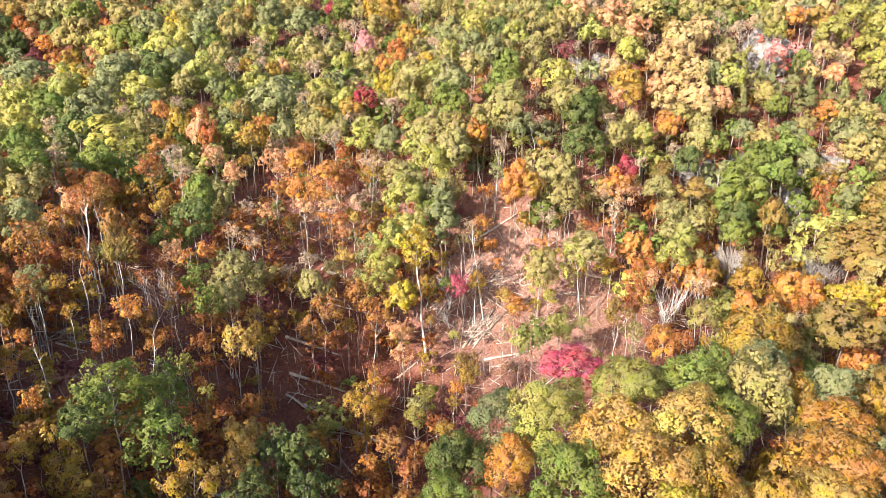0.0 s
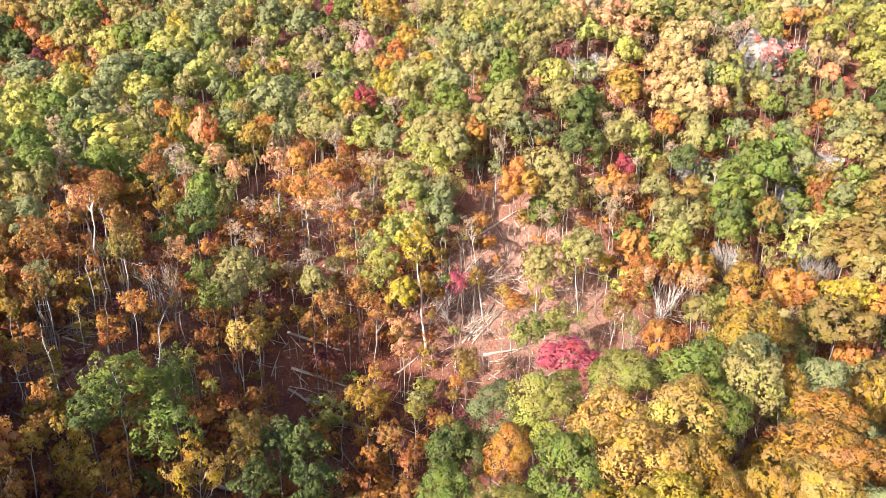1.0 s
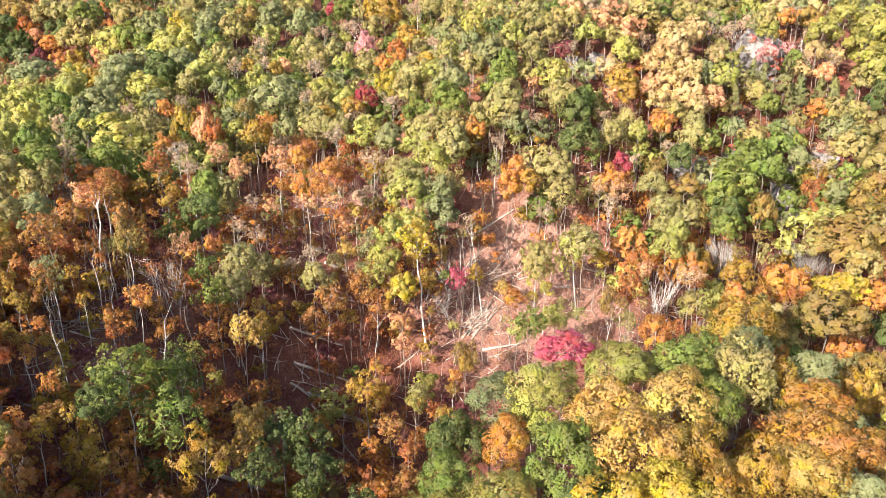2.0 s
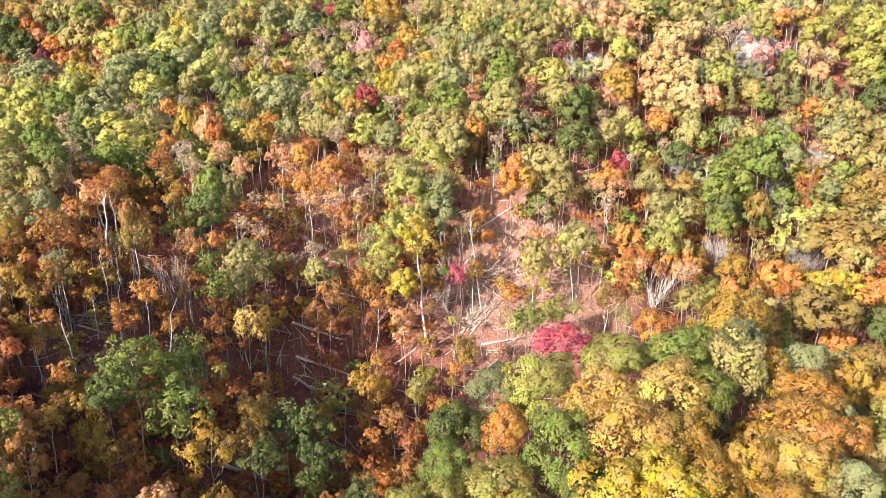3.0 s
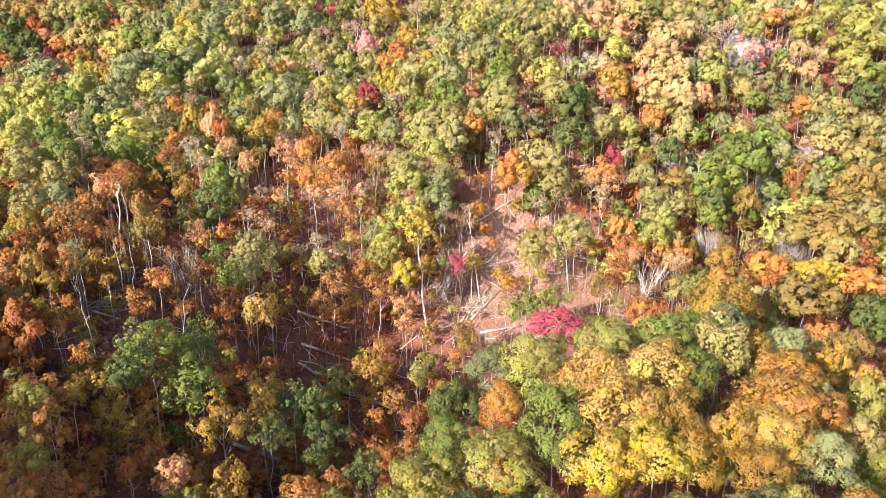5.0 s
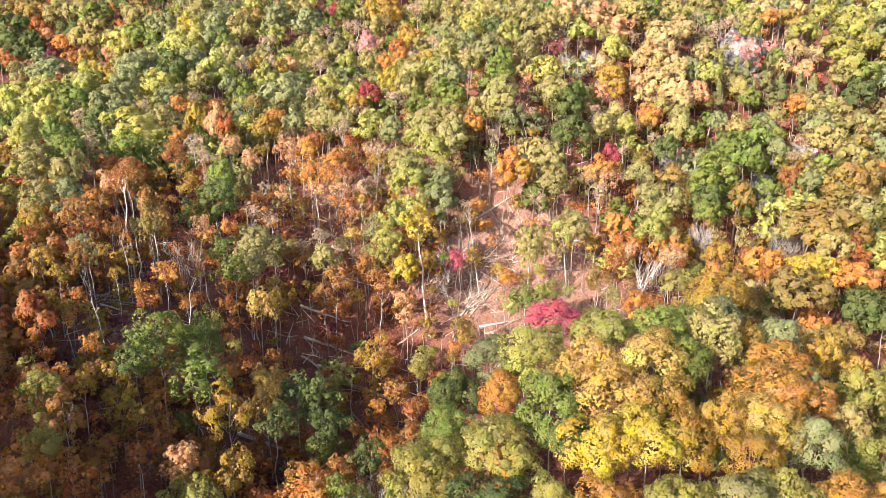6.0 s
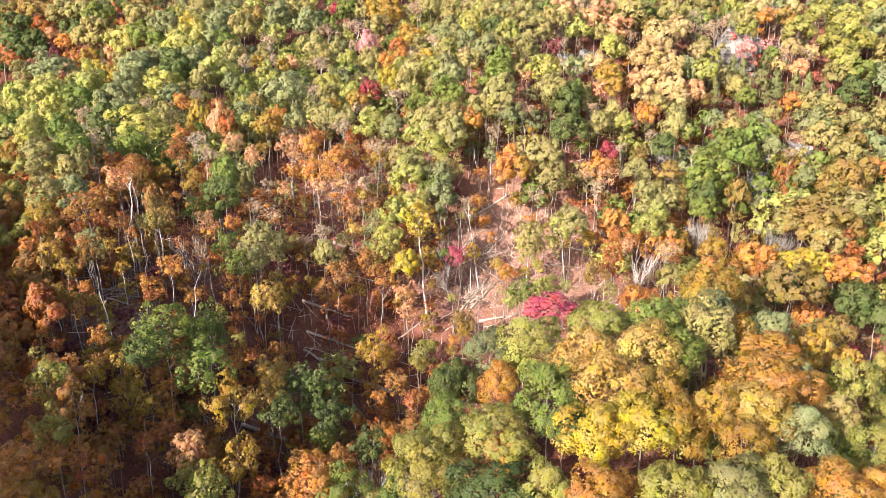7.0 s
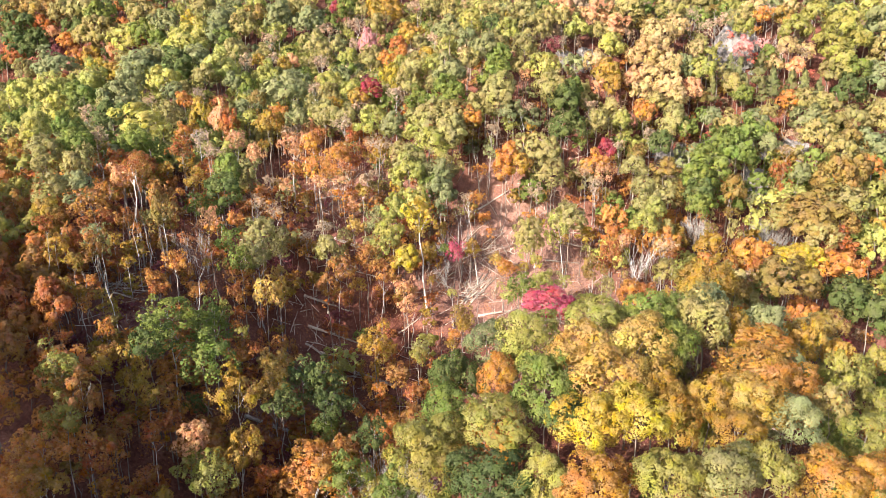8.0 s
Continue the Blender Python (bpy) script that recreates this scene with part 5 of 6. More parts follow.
canopy("yellow_green", -110.2, 191.0, 17.4, 4.34, 4.09)
canopy("yellow_green", -93.8, 191.0, 17.5, 4.47, 4.22)
canopy("sage", -38.5, 191.5, 15.9, 3.28, 3.09)
small_maple("crimson", -75.9, 191.7, 9.7, 1.45, 1.37)
small_maple("peach", -33.9, 194.0, 13.5, 1.60, 1.51)
canopy("olive", -93.0, 195.1, 14.9, 2.55, 2.41)
canopy("yellow_green", -60.4, 195.7, 17.8, 4.65, 4.38)
canopy("gold", -87.8, 195.9, 15.4, 2.87, 2.71)
canopy("yellow_green", -46.5, 197.1, 16.2, 3.46, 3.26)
canopy("sage", -82.2, 197.5, 17.8, 4.67, 4.41)
small_maple("rust", -88.3, 197.8, 10.5, 1.65, 1.56)
canopy("deep_green", -72.7, 198.0, 16.9, 3.97, 3.74)
canopy("sage", -67.7, 200.8, 16.7, 3.88, 3.65)
canopy("yellow", -93.9, 201.6, 15.5, 2.94, 2.77)
canopy("olive", -80.0, 202.5, 15.9, 3.27, 3.08)
open_crown("tan", -55.1, 207.0, 14.9, 2.54, 2.40)
small_maple("maroon", -21.4, 207.5, 10.7, 1.72, 1.62)
canopy("gold", -53.3, 209.0, 14.3, 2.07, 1.95)
canopy("sage", -111.6, 211.6, 19.0, 5.58, 3.87)
canopy("gold", -45.4, 212.2, 14.3, 2.09, 1.97)
open_crown("tan", -49.6, 213.6, 15.0, 2.61, 2.46)
canopy("olive", -60.9, 215.3, 15.7, 3.12, 2.94)
canopy("yellow_green", -76.9, 216.1, 17.0, 4.07, 3.84)
open_crown("tan", -35.8, 216.2, 16.1, 3.44, 3.24)
canopy("yellow_green", -71.0, 217.4, 15.7, 3.12, 2.94)
canopy("peach", -44.7, 218.3, 14.4, 2.14, 2.02)
canopy("orange", -15.8, 219.0, 14.8, 2.45, 2.31)
canopy("olive", -53.2, 219.4, 14.9, 2.49, 2.35)
canopy("olive", -21.6, 220.2, 16.2, 3.45, 3.25)
canopy("olive", -6.1, 224.2, 14.9, 2.53, 2.38)
canopy("orange", -12.0, 225.2, 14.2, 1.97, 1.86)
canopy("yellow_green", -29.2, 229.0, 15.4, 2.91, 2.75)
canopy("green", -66.3, 230.1, 15.2, 2.75, 2.60)
canopy("green", -89.5, 232.1, 15.2, 2.72, 2.56)
canopy("sage", -71.6, 232.4, 16.4, 3.62, 3.42)
canopy("olive", -38.3, 233.6, 16.0, 3.32, 3.13)
open_crown("tan", -54.8, 234.8, 16.5, 3.69, 3.48)
canopy("yellow_green", -77.1, 235.2, 17.3, 4.28, 4.04)
canopy("rust", -14.8, 240.1, 14.9, 2.50, 2.36)
canopy("olive", -34.5, 244.0, 15.2, 2.74, 2.58)
canopy("olive", -41.7, 244.7, 17.2, 4.19, 3.95)
canopy("gold", -10.3, 247.2, 16.7, 3.83, 3.61)
canopy("olive", -66.0, 250.1, 17.3, 4.27, 4.03)
canopy("yellow_green", -54.4, 250.1, 15.5, 3.00, 2.83)
canopy("sage", -75.0, 253.2, 18.7, 5.31, 5.01)
canopy("pink", -25.1, 255.3, 15.3, 2.80, 4.29)
canopy("olive", 3.4, 256.0, 16.3, 3.57, 3.37)
canopy("yellow", -84.5, 256.6, 15.8, 3.21, 3.03)
canopy("green", -101.0, 257.4, 17.6, 4.54, 4.28)
open_crown("tan", -39.1, 258.6, 17.0, 4.08, 3.85)
canopy("peach", -114.0, 258.6, 15.2, 2.72, 2.57)
canopy("sage", -94.7, 259.1, 17.9, 4.73, 4.46)
canopy("yellow_green", -110.1, 260.4, 18.5, 5.21, 4.91)
canopy("gold", -124.0, 261.9, 16.2, 3.49, 3.29)
open_crown("tan", -30.2, 264.0, 17.1, 4.18, 3.94)
canopy("brown_olive", -65.5, 264.1, 16.6, 3.76, 3.54)
canopy("sage", -57.9, 264.1, 18.4, 5.15, 4.85)
canopy("orange", -129.8, 264.6, 15.3, 2.83, 2.66)
canopy("olive", -149.6, 264.8, 16.8, 3.91, 3.69)
canopy("sage", -46.7, 265.2, 18.5, 5.19, 4.89)
canopy("olive", -23.6, 265.5, 16.6, 3.80, 3.58)
canopy("olive", -84.7, 268.0, 17.7, 4.59, 4.33)
canopy("rust", -154.3, 269.5, 16.0, 3.32, 3.13)
canopy("maroon", -139.2, 269.6, 15.1, 2.65, 2.50)
canopy("olive", -121.8, 270.4, 18.8, 5.40, 5.09)
canopy("deep_green", -152.7, 270.8, 17.5, 4.42, 4.16)
canopy("olive", -3.3, 271.4, 15.8, 3.22, 3.04)
canopy("olive", -129.7, 272.4, 17.4, 4.40, 4.14)
open_crown("tan", -8.2, 272.6, 16.7, 3.86, 3.64)
canopy("orange", -137.2, 272.8, 15.7, 3.11, 2.93)
canopy("deep_green", -147.8, 274.1, 16.9, 4.01, 3.78)
canopy("olive", -107.6, 274.2, 19.0, 6.00, 5.66)
canopy("olive", -54.1, 275.3, 17.3, 4.33, 4.08)
canopy("peach", -142.8, 276.9, 14.5, 2.25, 2.12)
canopy("deep_green", -135.4, 276.9, 16.9, 4.02, 3.79)
canopy("olive", -50.6, 277.8, 16.8, 3.94, 3.72)
canopy("gold", -20.5, 278.0, 18.8, 5.40, 5.09)
canopy("deep_green", -154.5, 278.1, 19.0, 7.13, 6.72)
canopy("olive", -28.7, 279.4, 16.3, 3.54, 3.34)
canopy("rust", -146.8, 279.9, 16.1, 3.39, 3.20)
canopy("green", -126.1, 280.2, 18.1, 4.91, 4.63)
canopy("green", -33.9, 281.7, 16.9, 4.00, 3.77)
canopy("olive", -133.1, 282.5, 19.0, 5.61, 5.29)
canopy("olive", -140.5, 282.7, 18.2, 4.96, 4.68)
canopy("crimson", -39.2, 282.9, 14.6, 2.27, 2.14)
canopy("green", -136.4, 284.4, 15.2, 2.74, 2.59)
canopy("brown_olive", -148.4, 284.6, 19.0, 5.66, 5.33)
canopy("brown_olive", -158.4, 285.8, 17.7, 4.56, 4.30)
understory("orange", -34.2, 69.4, 4.6, 1.79)
understory("orange", -8.4, 72.2, 6.4, 2.68)
understory("orange", -39.6, 83.7, 4.3, 1.63)
understory("orange", -40.7, 85.1, 5.1, 2.06)
understory("gold", -46.5, 88.5, 4.4, 1.70)
understory("orange", -36.2, 88.3, 4.4, 1.72)
understory("orange", -40.4, 90.3, 5.3, 2.17)
understory("orange", -10.7, 88.9, 4.2, 1.58)
understory("yellow_green", -16.4, 89.4, 5.5, 2.26)
understory("gold", -25.7, 93.4, 3.6, 1.29)
understory("yellow_green", -15.9, 92.4, 6.5, 2.77)
understory("yellow_green", -2.8, 95.9, 5.7, 2.37)
understory("orange", 1.9, 97.5, 3.4, 1.20)
understory("gold", 3.3, 100.1, 4.4, 1.71)
understory("green", -13.4, 100.0, 3.9, 1.47)
understory("peach", -5.7, 107.2, 5.1, 2.05)
understory("red", 68.6, 112.9, 4.3, 1.63)
understory("orange", 10.7, 113.3, 5.4, 2.19)
understory("green", -40.6, 117.7, 5.4, 2.21)
understory("green", -45.3, 118.9, 5.5, 2.23)
understory("yellow", 17.2, 115.4, 3.8, 1.39)
understory("gold", 4.6, 117.0, 4.4, 1.68)
understory("yellow", 26.8, 121.2, 4.5, 1.73)
understory("dim_gold", 55.6, 124.6, 5.7, 2.34)
understory("peach", -17.1, 125.6, 5.1, 2.05)
understory("green", 61.9, 130.2, 4.0, 1.51)
understory("dim_yellow_green", 69.5, 131.1, 5.3, 2.13)
snag("grey", -45.5, 69.3, 5.5, -0.06)
tall("rust", -43.3, 69.5, 7.7, 0.84, lean=-0.17)
snag("grey", 35.2, 73.4, 5.3, -0.05)
snag("grey", -44.0, 78.7, 6.0, -0.03)
tall("olive", -44.6, 79.3, 12.2, 1.77, lean=0.01)
tall("green", 29.5, 82.5, 6.1, 1.23, lean=-0.11)
tall("brown_olive", -41.0, 91.9, 14.3, 2.26, lean=0.03)
tall("rust", -37.8, 92.5, 9.9, 1.05, lean=-0.07)
tall("olive", -44.2, 93.7, 10.7, 1.15, lean=-0.06)
tall("rust", -46.4, 96.5, 17.7, 1.99, lean=0.00)
snag("grey", -28.9, 94.1, 7.1, 0.03)
snag("grey", -25.7, 96.0, 7.3, -0.02)
bare("grey", 36.8, 99.0, 5.1, 1.60, lean=0.21)
tall("dim_gold", 61.1, 101.0, 7.5, 1.74, lean=-0.18)
tall("yellow", -2.6, 107.3, 20.5, 3.15, lean=-0.09)
bare("grey", 1.6, 109.7, 9.0, 2.27, lean=-0.36)
tall("yellow_green", 21.7, 111.2, 15.5, 2.86, lean=-0.09)
tall("yellow_green", 15.0, 112.2, 13.2, 2.52, lean=-0.02)
tall("tan", 6.5, 113.4, 17.8, 1.37, lean=-0.11)
bare("grey", 0.7, 115.3, 9.2, 2.14, lean=-0.21)
snag("grey", -15.9, 117.8, 7.1, -0.23)
tall("olive", 4.0, 120.3, 9.9, 1.21, lean=-0.11)
bare("grey", -63.5, 125.1, 8.7, 2.23, lean=-0.28)
snag("grey", -1.8, 122.6, 10.4, -0.04)
snag("grey", -23.1, 124.1, 12.4, 0.01)
snag("grey", 1.3, 124.4, 11.5, -0.05)
snag("grey", 21.3, 126.7, 10.6, 0.07)
tall("tan", -62.1, 133.8, 7.6, 1.77, lean=-0.01)
snag("grey", 19.2, 134.8, 6.5, -0.12)
tall("tan", 11.7, 137.6, 8.7, 1.80, lean=-0.15)
snag("grey", 14.0, 138.1, 6.6, -0.11)
tall("tan", 21.8, 139.0, 8.8, 1.57, lean=0.02)
tall("yellow_green", -4.7, 138.1, 6.7, 1.57, lean=0.08)
tall("tan", 36.7, 138.1, 9.4, 1.82, lean=-0.11)
tall("orange", -13.6, 139.4, 9.0, 1.84, lean=-0.03)
tall("peach", -20.4, 139.5, 6.8, 1.48, lean=0.11)
tall("olive", -57.7, 142.4, 9.7, 2.50, lean=-0.04)
tall("orange", -23.2, 143.8, 7.0, 1.52, lean=-0.02)
snag("grey", 25.3, 150.4, 7.4, -0.08)
snag("grey", -16.9, 150.5, 4.8, 0.40)
snag("grey", -38.4, 150.0, 8.4, -0.18)
snag("grey", 60.1, 155.8, 7.2, -0.28)
tall("peach", -29.7, 159.3, 10.0, 2.07, lean=-0.07)
tall("orange", -37.8, 165.1, 12.2, 2.56, lean=-0.04)
tall("gold", -36.3, 168.0, 8.5, 2.45, lean=-0.04)
snag("grey", -12.5, 176.5, 7.3, -0.02)
bare("grey", -5.4, 54.5, 11.5, 5.0)
bare("grey", 58.2, 113.1, 9.6, 4.30, lean=0.0)
bare("grey", 47.1, 117.7, 8.3, 3.34, lean=-0.12)
bare("grey", 31.1, 99.7, 13.4, 3.91, lean=0.03)
bare("grey", 36.0, 102.2, 11.9, 3.49, lean=0.0)
bare("grey", 57.4, 170.2, 9.9, 2.89, lean=0)
bare("grey", 64.0, 169.2, 7.7, 2.25, lean=0)
bare("grey", 70.1, 169.2, 7.8, 2.29, lean=0)
bare("grey", 78.2, 169.7, 8.1, 2.38, lean=0)
bare("grey", 88.4, 177.1, 6.7, 1.97, lean=0)
snag("grey", 82.6, 162.9, 6.2, 0)
snag("grey", 72.2, 161.6, 4.5, 0.05)
snag("grey", 36.2, 138.4, 4.7, 0)
bare("grey", 36.9, 98.6, 4.1, 1.19, lean=0.2)
bare("grey", 34.0, 157.1, 8.3, 2.42, lean=0)
bare("grey", 14.9, 160.3, 6.2, 1.81, lean=0)
bare("grey", -36.2, 93.3, 11.3, 3.30, lean=-0.02)
bare("grey", -55.5, 105.0, 12.1, 3.53, lean=-0.25)
snag("grey", -44.8, 93.4, 14.4, -0.12)
snag("grey", -43.1, 92.1, 13.0, -0.13)
snag("grey", -40.1, 88.9, 9.8, -0.06)
snag("grey", -37.7, 92.8, 9.8, -0.06)
snag("grey", -44.1, 77.8, 8.8, -0.1)
snag("grey", -42.4, 67.9, 5.9, -0.14)
snag("grey", -45.6, 68.8, 4.6, -0.14)
snag("grey", -57.8, 141.1, 8.4, -0.05)
snag("grey", -38.2, 164.4, 10.2, 0)
snag("grey", -36.8, 165.6, 9.6, 0)
snag("grey", -47.5, 176.3, 10.9, -0.04)
snag("grey", -28.5, 94.0, 3.2, 0)
snag("grey", -25.2, 94.5, 4.9, -0.05)
snag("grey", 3.6, 114.0, 14.8, -0.08)
snag("grey", 5.8, 115.4, 14.9, -0.1)
bare("grey", 59.7, 85.2, 7.1, 2.06, lean=0.2)
snag("grey", 34.9, 72.7, 5.0, 0.1)
bare("grey", 8.0, 70.2, 2.8, 0.82, lean=-0.2)

# ---- logs and rocks ----
fallen_log(-19.9, 118.8, -11.9, 116.5, 0.30)
fallen_log(22.2, 123.4, 28.5, 121.5, 0.22)
fallen_log(19.1, 118.9, 25.5, 118.3, 0.18)
fallen_log(6.5, 128.0, 13.0, 131.5, 0.22)
fallen_log(3.0, 108.0, 8.5, 115.8, 0.20)
fallen_log(4.0, 108.6, 7.4, 115.8, 0.16)
fallen_log(4.9, 108.6, 9.9, 114.6, 0.20)
fallen_log(3.5, 110.5, 8.3, 114.6, 0.14)
fallen_log(6.2, 105.6, 12.6, 106.4, 0.20)
fallen_log(-7.4, 102.9, -3.4, 106.1, 0.14)
fallen_log(-26.0, 135.6, -21.7, 136.3, 0.20)
fallen_log(-22.4, 131.3, -21.5, 136.3, 0.18)
fallen_log(-2.3, 123.4, 0.7, 116.9, 0.14)
fallen_log(7.9, 104.0, 13.1, 107.0, 0.15)
fallen_log(6.8, 100.0, 11.5, 104.1, 0.12)
fallen_log(-18.9, 95.1, -14.9, 89.3, 0.15)
fallen_log(-4.2, 119.7, 1.6, 110.5, 0.10)
fallen_log(-15.1, 91.6, -11.3, 85.5, 0.12)
fallen_log(-22.2, 100.2, -14.0, 100.5, 0.26)
fallen_log(-22.1, 96.7, -16.2, 95.2, 0.2)
fallen_log(-16.5, 95.2, -7.4, 91.7, 0.36)
fallen_log(-18.4, 89.9, -13.7, 87.7, 0.14)
fallen_log(-26.3, 73.3, -18.7, 76.1, 0.26)
fallen_log(-48.3, 86.6, -43.0, 88.7, 0.2)
fallen_log(-46.5, 84.2, -42.8, 84.1, 0.16)
fallen_log(-20.7, 113.8, -15.7, 113.5, 0.2)
fallen_log(-20.8, 112.9, -8.8, 112.1, 0.13)
fallen_log(-23.6, 105.2, -15.5, 105.7, 0.24)
fallen_log(-40.9, 72.1, -43.4, 70.0, 0.2)
fallen_log(-44.9, 68.1, -41.6, 68.2, 0.14)
brush_pile(18.1, 131.2, 5.3, 1.2, 22)
brush_pile(6.6, 120.7, 6.3, 1.0, 28)
brush_pile(49.4, 116.0, 5.9, 1.2, 23)
brush_pile(4.0, 111.3, 5.7, 0.9, 26)
brush_pile(-1.1, 114.3, 3.9, 1.7, 16)
brush_pile(13.5, 120.9, 4.0, 0.8, 10)
brush_pile(-17.1, 95.1, 4.3, 0.8, 10)
brush_pile(-21.1, 97.4, 5.2, 0.6, 10)
brush_pile(-46.4, 85.6, 3.7, 0.8, 9)
brush_pile(-21.1, 145.7, 4.7, 1.1, 7)
brush_pile(37.0, 98.7, 2.6, 0.9, 6)
outcrop(48.4, 145.0, 5.3, 2.5)
outcrop(52.0, 145.3, 4.1, 2.3)
outcrop(50.8, 146.9, 3.5, 1.8)
outcrop(58.1, 150.4, 3.1, 1.4)
outcrop(65.2, 139.7, 4.7, 4.5)
outcrop(65.0, 133.5, 2.6, 2.2)
outcrop(72.3, 148.3, 4.7, 2.6)
outcrop(71.0, 149.8, 3.5, 1.9)
outcrop(66.0, 145.1, 2.8, 1.6)
outcrop(77.7, 150.4, 4.3, 1.9)
outcrop(76.4, 151.8, 3.1, 1.7)
outcrop(65.8, 168.8, 8.4, 6.1)
outcrop(69.6, 171.9, 6.4, 5.2)
outcrop(73.4, 173.6, 5.2, 4.2)
outcrop(70.9, 168.6, 5.1, 3.3)
outcrop(31.2, 193.9, 2.6, 1.4)
outcrop(34.3, 163.5, 5.2, 3.2)
outcrop(33.4, 166.3, 3.0, 1.7)
outcrop(28.4, 165.6, 3.2, 1.5)


# ---- the rest of the wood ----
def crowded(x, y, radius, factor):
    return any((x - a) ** 2 + (y - b) ** 2 < (factor * (radius + r)) ** 2 for a, b, r, _ in STANDING)


def in_clearing(x, y):
    return any(abs(x - a) < 3.5 and -8 < y - b < 1 for a, b in OPEN_PLACES) or (-50 < x < 27 and 66 < y < 128) or (-45 < x < 8 and 127 < y < 160)


def colour_mix(x, y, rng):
    # far-left hollow: dark green and brown trees, its shade also put into the palette
    if x < -105 and y > 232:
        return rng.choice(("deep_green", "brown_olive", "rust", "deep_green", "olive"))
    if x < -35 and y > 130:
        return rng.choice(("yellow_green", "yellow_green", "olive", "green", "sage"))
    if x < 0 and y < 130:
        return rng.choice(("rust", "orange", "rust", "dim_yellow_green", "gold", "russet"))
    if y > 135:
        return rng.choice(("olive", "sage", "yellow_green", "sage", "hazy_gold", "tan", "green", "olive", "yellow_green"))
    return rng.choice(("gold", "yellow_green", "olive", "green", "orange"))


def mesh_arrays(me):
    co = np.empty(len(me.vertices) * 3)
    me.vertices.foreach_get("co", co)
    return co.reshape(-1, 3)


def tinted_leaves():
    """The same leaves for the joined wood, where each tree's colour is stored with its leaves."""
    m = LEAVES.copy()
    m.name = "woodland_leaves"
    nodes, links = m.node_tree.nodes, m.node_tree.links
    tint = nodes.new("ShaderNodeAttribute")
    tint.attribute_name = "leaf_tint"
    tone = next(n for n in nodes if n.bl_idname == "ShaderNodeHueSaturation")
    links.new(tint.outputs["Color"], tone.inputs["Color"])
    return m


def fill_wood():
    """Unremarkable trees between and behind the others, joined into one wood."""
    rng = random.Random(5)
    co, ways, tints, wood_v, wood_f = [], [], [], [], []
    heaps = [(mesh_arrays(me), CROWN_WAYS[me.name]) for me in WOOD_CROWNS]
    for _ in range(7000):
        y = rng.uniform(34, 312)
        half = (16 if y < 120 else 20) + y * 0.60
        x = rng.uniform(-half, half)
        r = rng.uniform(2.2, 3.6)
        if in_clearing(x, y) or crowded(x, y, r, 0.5 if y > 110 else 0.62):
            continue
        h, g = rng.uniform(7.0, 11.5), ground_at(x, y)
        if y < 110:
            tint = colour_mix(x, y, rng)
            plant(KIND[tint], f"lower broadleaf tree with {COLOURS[tint][1]} leaves between taller ones", "tree", "lower trees", x, y, h, r, rng.choice(TRUNKS), rng.choice(MID_CROWNS), tint, 0, r * 1.15)
            continue
        STANDING.append((x, y, r, h))
        a = rng.uniform(0, 6.28)
        turn = np.array(((math.cos(a), -math.sin(a), 0), (math.sin(a), math.cos(a), 0), (0, 0, 1)))
        leaves, facing = rng.choice(heaps)
        c = (leaves * np.array((r, r, r * 1.05))) @ turn.T + np.array((x, y, g + h - 1.05 * r))
        co.append(c)
        ways.append(facing @ turn.T)
        base, v = COLOURS[colour_mix(x, y, rng)][0], rng.uniform(0.68, 1.25)
        tints.append(np.tile((base[0] * v, base[1] * v, base[2] * v, 1.0), (len(c), 1)))
        tube(wood_v, wood_f, [(x, y, g - 0.2), (x + rng.gauss(0, 0.2), y, g + h * 0.5), (x + rng.gauss(0, 0.4), y, g + h * 0.85)], [0.2, 0.15, 0.07], 5)
    co, ways, tints = np.concatenate(co), np.concatenate(ways), np.concatenate(tints)
    me = bpy.data.meshes.new("woodland")
    first = len(co)
    faces = np.arange(first).reshape(-1, 3).tolist() + [tuple(i + first for i in f) for f in wood_f]
    me.from_pydata(co.tolist() + [tuple(v) for v in wood_v], [], faces)
    me.materials.append(tinted_leaves())
    me.materials.append(BARK)
    me.polygons.foreach_set("material_index", [0] * (first // 3) + [1] * len(wood_f))
    layer = me.attributes.new("leaf_tint", "FLOAT_COLOR", "POINT")
    layer.data.foreach_set("color", np.concatenate([tints, np.ones((len(wood_v), 4))]).ravel())
    soft_normals(me, np.concatenate([ways, np.zeros((len(wood_v), 3))]))
    tagged(new("woodland", me), "mixed autumn forest of green, gold and brown trees", "forest", kind="stuff")


